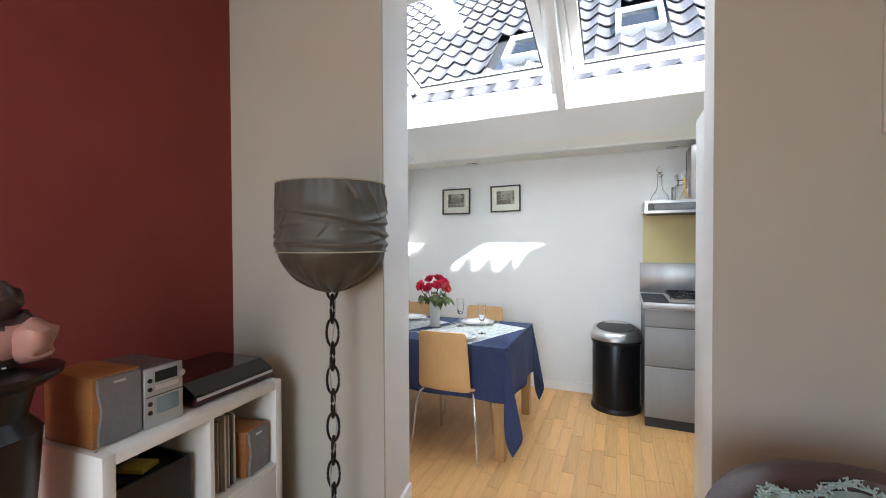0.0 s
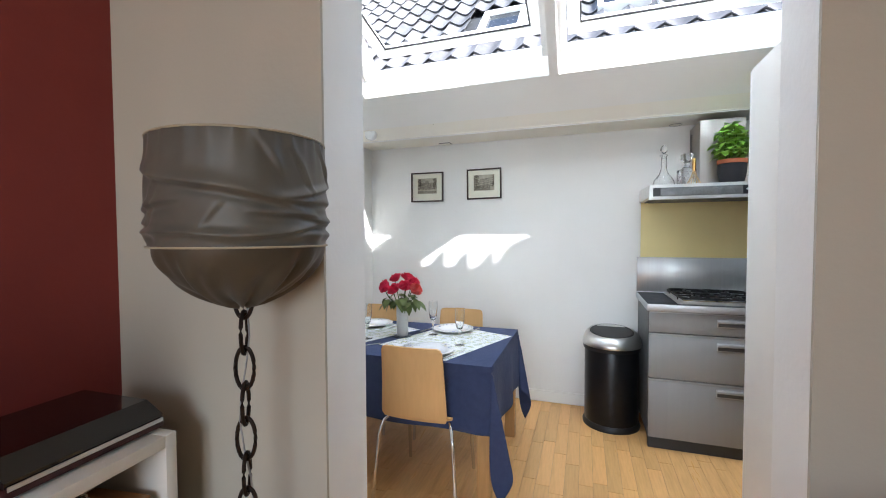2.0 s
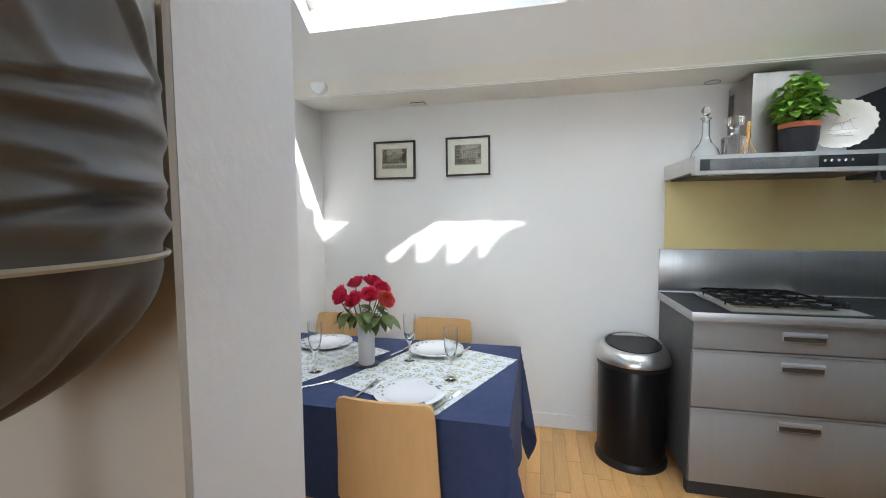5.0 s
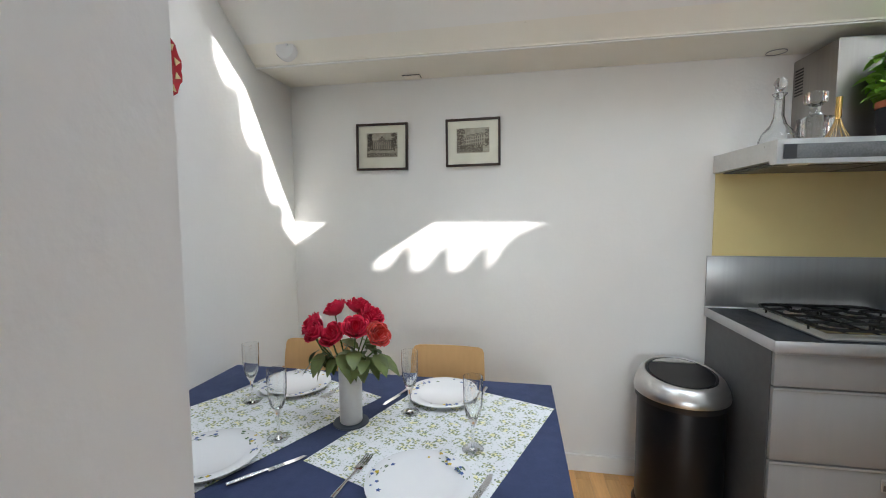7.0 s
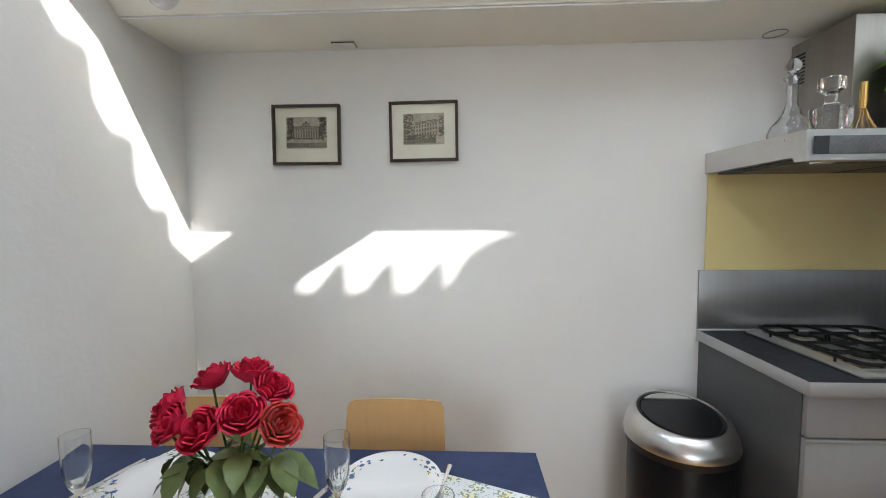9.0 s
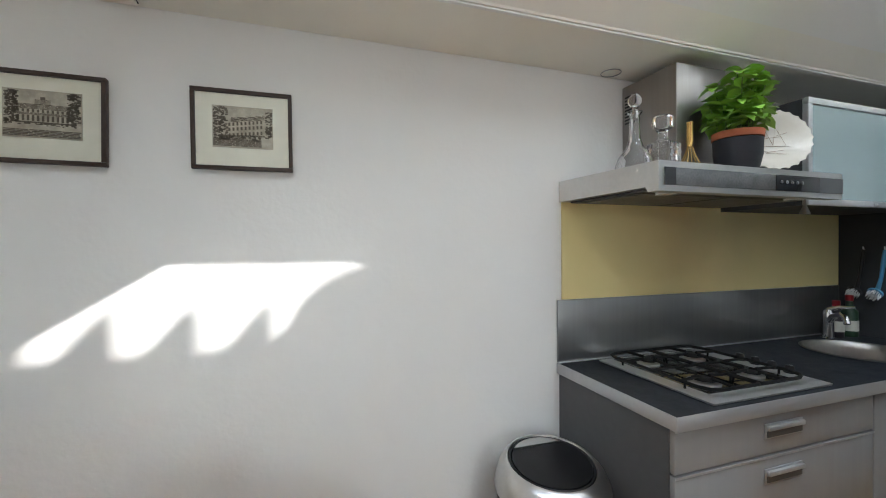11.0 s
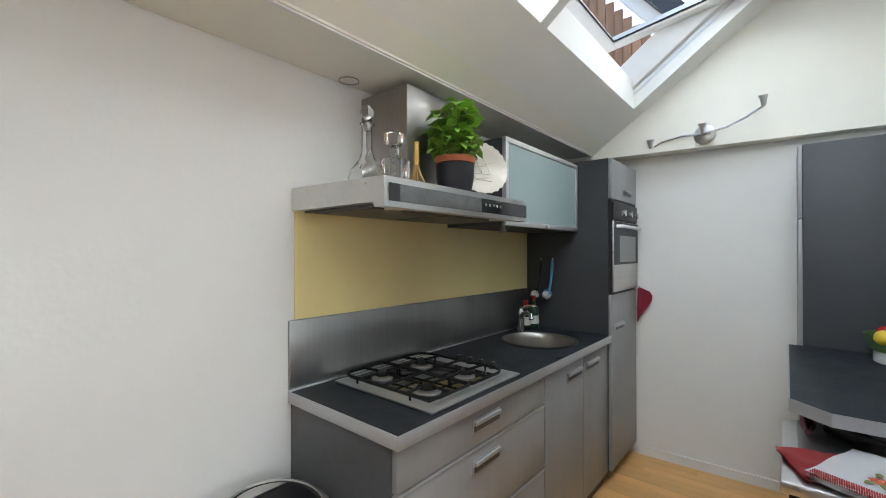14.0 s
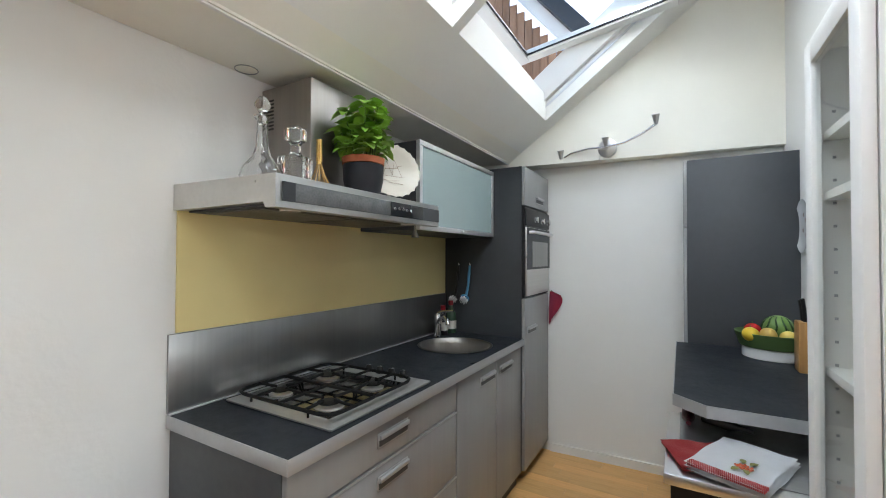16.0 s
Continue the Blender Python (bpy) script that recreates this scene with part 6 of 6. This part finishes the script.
silk = mat("grey_silk", (0.108, 0.096, 0.076), 0.48, scale=9, vary=0.2, bump=0.30, bscale=16, sheen=0.12)
silk2 = mat("olive_silk", (0.066, 0.050, 0.031), 0.56, scale=14, vary=0.14, bump=0.30, bscale=18, sheen=0.1)
shd = part("shade", shade_mesh(), silk, fl, "crumpled grey silk drum shade")
smooth(shd, 80)
bowl_ = smooth(part("shade_bowl", shade_bowl(), silk2, fl, "gathered olive brown silk bowl"), 80)
shd.matrix_local = Matrix.Translation((0, 0, 1.332)) @ Matrix.Diagonal((1.12, 1.02, 1.105, 1)) @ Matrix.Translation((0, 0, -1.355))
bowl_.matrix_local = Matrix.Translation((0, 0, 1.332)) @ Matrix.Diagonal((1.12, 1.02, 1.075, 1)) @ Matrix.Translation((0, 0, -1.355))
brass_t = mat("cream_braid", (0.36, 0.31, 0.22), 0.6)
for r, z_ in ((0.204, 1.605), (0.207, 1.355)):
    part("rim_braid", tube([(r * math.cos(q * 0.0982), min(r * math.sin(q * 0.0982), 0.186), z_) for q in range(64)], 0.0028, 6, closed=True), brass_t, shd)

# armchair with a throw
ac = thing("armchair", (0.395, -2.82, 0), -8, "dark brown leather tub armchair by the wall", "armchair")
lea = mat("dark_brown_leather", (0.075, 0.038, 0.033), 0.42, scale=18, vary=0.12, bump=0.25, bscale=130)
b = bmesh.new()
prev = None
stn = []
for k in range(25):
    a = math.pi * (-0.08 + 1.16 * k / 24)
    cx, cy = 0.34 * math.cos(a), 0.30 * math.sin(a) - 0.05
    top = 0.80 - 0.10 * (1 - math.sin(max(0, min(math.pi, a)))) ** 1.5
    nx_, ny_ = math.cos(a), math.sin(a)
    row = []
    for du, z_ in ((-0.05, 0.10), (-0.055, top - 0.05), (-0.04, top - 0.012), (0, top), (0.04, top - 0.012), (0.055, top - 0.05), (0.05, 0.10)):
        row.append(b.verts.new((cx + nx_ * du, cy + ny_ * du, z_)))
    stn.append(row)
for ra, rb in zip(stn, stn[1:]):
    for k in range(7):
        b.faces.new((ra[k], ra[(k + 1) % 7], rb[(k + 1) % 7], rb[k]))
b.faces.new(stn[0])
b.faces.new(stn[-1][::-1])
bmesh.ops.recalc_face_normals(b, faces=b.faces[:])
part("curved_backrest", b, lea, ac)
part("seat_cushion", bx(-0.27, -0.36, 0.28, 0.27, 0.17, 0.44, bev=0.05, seg=4), lea, ac)
part("base", bx(-0.29, -0.34, 0.10, 0.29, 0.20, 0.278), lea, ac)
for x in (-0.25, 0.25):
    for y_ in (-0.28, 0.16):
        part("leg", lathe([(0, 0), (0.018, 0), (0.026, 0.099), (0, 0.099)], 12, None, (x, y_, 0)), M["oakleg"], ac)
th_ = thing("throw_blanket", (0.395, -2.82, 0), -8, "mint green woven throw with fringe over the armchair", "blanket")
b = bmesh.new()
g = []
for i in range(25):
    a = math.pi * (0.92 - 0.86 * i / 24)
    row = []
    for j in range(11):
        t = j / 10
        r = 0.245 - 0.05 * t + 0.012 * math.sin(i * 1.1 + 2 * t)
        row.append(b.verts.new((r * 1.1 * math.cos(a), r * math.sin(a) - 0.05, 0.75 + 0.02 * math.sin(i * 0.8) + (0.03 if i > 19 else 0) - 0.30 * t)))
    g.append(row)
for i in range(24):
    for j in range(10):
        b.faces.new((g[i][j], g[i + 1][j], g[i + 1][j + 1], g[i][j + 1]))
bmesh.ops.solidify(b, geom=b.faces[:], thickness=0.012)
mint = mat("mint_wool", (0.42, 0.52, 0.46), 0.95, scale=30, vary=0.1, bump=0.6, bscale=160, sheen=0.4)
part("weave", b, mint, th_)
b = bmesh.new()
rn = random.Random(4)
for i in range(260):
    a = math.pi * (0.93 - 0.88 * i / 260)
    p0 = Vector((0.245 * 1.1 * math.cos(a), 0.245 * math.sin(a) - 0.05, 0.755 + 0.02 * math.sin(i * 0.074)))
    tube([p0, p0 + Vector((rn.uniform(-0.012, 0.012), rn.uniform(-0.02, 0.005), rn.uniform(0.006, 0.022))), p0 + Vector((rn.uniform(-0.02, 0.02), rn.uniform(-0.04, 0.0), rn.uniform(0.0, 0.02)))], 0.0022, 4, b)
part("fringe", b, mint, th_)

# pedestal with a figure
pd = thing("pedestal_table", (-1.70, -3.41, 0), 0, "dark glossy round pedestal table", "table")
drk = mat("black_lacquer", (0.012, 0.010, 0.010), 0.3, scale=10, vary=0.2, bump=0.1, bscale=14)
part("column", lathe([(0, 0), (0.11, 0), (0.11, 0.05), (0.10, 0.10), (0.095, 0.55), (0.11, 0.72), (0.12, 0.86), (0.09, 0.90), (0.11, 0.985), (0, 0.985)], 28), drk, pd)
part("top", lathe([(0, 0.986), (0.13, 0.986), (0.165, 1.01), (0.168, 1.025), (0.15, 1.03), (0, 1.03)], 40), drk, pd)
b = sphere(0.075, (0.9, 1.1, 1.0))
move(b, pose(0, 0, 0.075))
me = bpy.data.meshes.new("tmp2")
s2 = sphere(0.052)
move(s2, pose(0.0, -0.015, 0.185))
s2.to_mesh(me)
b.from_mesh(me)
s2.free()
s3 = sphere(0.05, (1.0, 0.9, 1.25))
move(s3, pose(0.062, 0.03, 0.075, 0, 25, 0))
s3.to_mesh(me)
b.from_mesh(me)
s3.free()
bpy.data.meshes.remove(me)
for v in b.verts:
    v.co += v.co.normalized() * 0.030 * noise.noise(v.co * 26) + Vector((0.008 * noise.noise(v.co * 40), 0, 0))
sc_ = tagged(mesh("figurine", b, mat("glazed_figure", (0.016, 0.012, 0.012), 0.3, scale=9, col2=(0.10, 0.05, 0.04), bump=0.2, bscale=30)), "dark and pink glazed figurine on the pedestal", "figurine")
sc_.data.materials.append(mat("pink_glaze", (0.42, 0.22, 0.17), 0.4, scale=14, col2=(0.33, 0.15, 0.12), bump=0.2, bscale=30))
for p in sc_.data.polygons:
    p.material_index = 1 if p.center.x > 0.045 and p.center.z < 0.15 else 0
sc_.matrix_world = pose(-1.69, -3.36, 1.0305)

# framed picture on the living room wall
pf = thing("framed_picture", (0.822, YR - 0.0125, 1.99), 0, "white framed pale blue picture on the beige wall", "picture")
b = bmesh.new()
for q in ((-0.23, 0.26, 0.23, 0.29), (-0.23, -0.29, 0.23, -0.26), (-0.23, -0.2598, -0.20, 0.2598), (0.20, -0.2598, 0.23, 0.2598)):
    box(b, q[0], -0.022, q[1], q[2], 0, q[3], bev=0.003)
part("frame", b, M["trim"], pf)
part("print", bx(-0.1995, -0.010, -0.2595, 0.1995, -0.002, 0.2595), mat("pale_blue_print", (0.42, 0.48, 0.62), 0.3, scale=5, col2=(0.62, 0.64, 0.68)), pf)

# ---------------------------------------------------------------- outside: the roof across, a timber gable
RY, RZ, RX0, RX1 = 0.75, 2.45, -6.0, 3.1
rf = thing("neighbour_roof", (0, 0, 0), 0, "grey clay pantile roof of the house behind", "roof", "", "structure")
part("deck", poly([(RY, RZ - 0.12), (5.6, RZ + 4.73), (5.6, RZ + 4.4), (RY, RZ - 0.35)], "x", RX0, RX1), M["dark"], rf)
tile_m = mat("weathered_pantile", (0.15, 0.148, 0.15), 0.6, scale=9, col2=(0.08, 0.079, 0.082), bump=0.3, bscale=40, obrand=0.25)
b = bmesh.new()
rows = []
for s0, h0 in ((0.0, 0.042), (0.53, 0.0)):
    row = []
    for k in range(9):
        u = k / 8
        row.append((u * 0.342 - 0.171, s0, h0 + 0.044 * math.cos(2 * math.pi * u * 0.86 + 0.5)))
    rows.append(row)
top_v = [[b.verts.new(p) for p in r_] for r_ in rows]
bot_v = [[b.verts.new((p[0], p[1], p[2] - 0.016)) for p in r_] for r_ in rows]
for k in range(8):
    b.faces.new((top_v[0][k], top_v[0][k + 1], top_v[1][k + 1], top_v[1][k]))
    b.faces.new((bot_v[0][k], top_v[0][k], bot_v[0][k + 1]) if False else (bot_v[0][k], bot_v[0][k + 1], top_v[0][k + 1], top_v[0][k]))
b.faces.new((top_v[0][0], top_v[1][0], bot_v[1][0], bot_v[0][0]))
b.faces.new((top_v[0][8], bot_v[0][8], bot_v[1][8], top_v[1][8]))
bmesh.ops.recalc_face_normals(b, faces=b.faces[:])
tme = bpy.data.meshes.new("tile")
b.to_mesh(tme)
b.free()
tme.materials.append(tile_m)
for p in tme.polygons:
    p.use_smooth = True
tme.set_sharp_from_angle(angle=radians(50))
WINS = [(-1.55, 4.5), (0.10, 4.68)]            # roof windows across: x, height of the middle on the slope
cnt = 0
rest = bmesh.new()
for r_ in range(17):
    s_ = r_ * 0.46
    for c_ in range(32):
        x = RX0 + 0.15 + c_ * 0.325
        if x > RX1 - 0.1:
            continue
        y_, z_ = RY + s_ * 0.7071, RZ + s_ * 0.7071
        if any(abs(x - wx) < 0.40 and abs(z_ + 0.1 - wz) < 0.48 for wx, wz in WINS):
            continue
        m = pose(x, y_, z_, 45 + random.uniform(-1, 1), random.uniform(-0.8, 0.8), random.uniform(-0.6, 0.6))
        if -3.4 < x < 1.8 and 3.1 < z_ < 5.7 and cnt < 300:
            ob = new("tile", tme)
            ob.matrix_world = m
            ob.parent = rf
            cnt += 1
        else:
            n0 = len(rest.verts)
            rest.from_mesh(tme)
            rest.verts.ensure_lookup_table()
            for v in rest.verts[n0:]:
                v.co = m @ v.co
tagged(part("far_tiles", rest, tile_m, rf), kind="stuff")
for wx, wz in WINS:
    ww = thing("roof_window", (wx, RY + (wz - RZ), wz), 0, "small white roof window in the tiled roof across", "window", "roof windows across", "structure")
    ww.matrix_world = pose(wx, RY + (wz - RZ), wz, 45, 0, 0)
    b = bmesh.new()
    for q in ((-0.33, -0.45, 0.33, -0.37), (-0.33, 0.37, 0.33, 0.45), (-0.33, -0.3698, -0.25, 0.3698), (0.25, -0.3698, 0.33, 0.3698)):
        box(b, q[0], q[1], -0.05, q[2], q[3], 0.09, bev=0.005)
    part("frame", b, M["trim"], ww)
    part("pane", bx(-0.2495, -0.3695, 0.02, 0.2495, 0.3695, 0.03), M["dglass"], ww)
    part("flashing", bx(-0.44, -0.56, -0.06, 0.44, 0.52, -0.051), M["splash"], ww)
# timber gable wall beyond the third skylight
gw = thing("timber_gable", (5.0, 0, 0), 0, "weathered brown boarded gable with dark eaves", "wall", "", "structure")
board_m = mat("weathered_brown_board", (0.40, 0.24, 0.15), 0.7, scale=8, stretch=(4, 4, 0.4), col2=(0.25, 0.13, 0.075), bump=0.2, obrand=0.3)
part("sheathing", poly([(-1.2, 2.0), (1.6, 2.0), (1.6, 6.2), (-1.2, 2.72)], "x", 0.03, 0.2), M["dark"], gw)
for i in range(23):
    y_ = -1.1 + i * 0.115
    zt = 5.03 + 1.237 * (y_ - 0.524)
    part("board", bx(0.0, y_, 2.0, 0.028, y_ + 0.105, zt), board_m, gw, sm=False)
d_ = Vector((0, 1, 1.237)).normalized()
part("verge_board", poly([(-1.2, 2.95), (1.6, 6.42), (1.6, 6.66), (-1.2, 3.19)], "x", -0.16, -0.04), M["trim"], gw)
part("verge_tiles", poly([(-1.25, 3.14), (1.6, 6.67), (1.6, 6.95), (-1.25, 3.46)], "x", -0.28, 0.6), M["dark"], gw)
part("lower_rail", bx(-0.05, -1.1, 3.62, -0.002, 1.5, 3.74), M["trim"], gw)
tagged(mesh("ground", bx(-60, -60, -0.6, 60, 60, -0.5), mat("town_ground", (0.2, 0.19, 0.17), 0.9)), "plain town ground far below", "ground", "", "structure")

# ---------------------------------------------------------------- floor strips
b = bx(-0.0365, -0.25, -0.004, 0.0365, 0.25, 0.0, bev=0.0008, seg=1)
pme = []
for L_ in (0.42, 0.5, 0.58):
    b = bx(-0.0367, 0.0008, -0.0055, 0.0367, L_ - 0.0008, 0.0, bev=0.0007, seg=1)
    me = bpy.data.meshes.new("plank")
    b.to_mesh(me)
    b.free()
    me.materials.append(M["plank"])
    pme.append((L_, me))
rn = random.Random(12)
rest = bmesh.new()
cnt = 0
for i in range(73):
    x = -2.22 + i * 0.0745
    y_ = -3.45 - rn.uniform(0, 0.5)
    while y_ < -0.02:
        L_, me = rn.choice(pme)
        near = y_ > -2.7 and (-1.0 < x < 0.05 or (x > 0.7 and y_ > -1.6))
        if y_ + L_ > 0.0:
            L_, me = pme[0]
        if near and cnt < 300:
            ob = new("plank", me)
            ob.matrix_world = pose(x, y_, 0.0)
            ob.parent = floor
            cnt += 1
        else:
            n0 = len(rest.verts)
            rest.from_mesh(me)
            rest.verts.ensure_lookup_table()
            for v in rest.verts[n0:]:
                v.co += Vector((x, y_, 0.0))
        y_ += L_
box(rest, -2.3, -7.0, -0.0055, 3.2, -3.455, -0.0008)
tagged(part("far_planks", rest, M["plank"], floor, sm=False), kind="stuff")
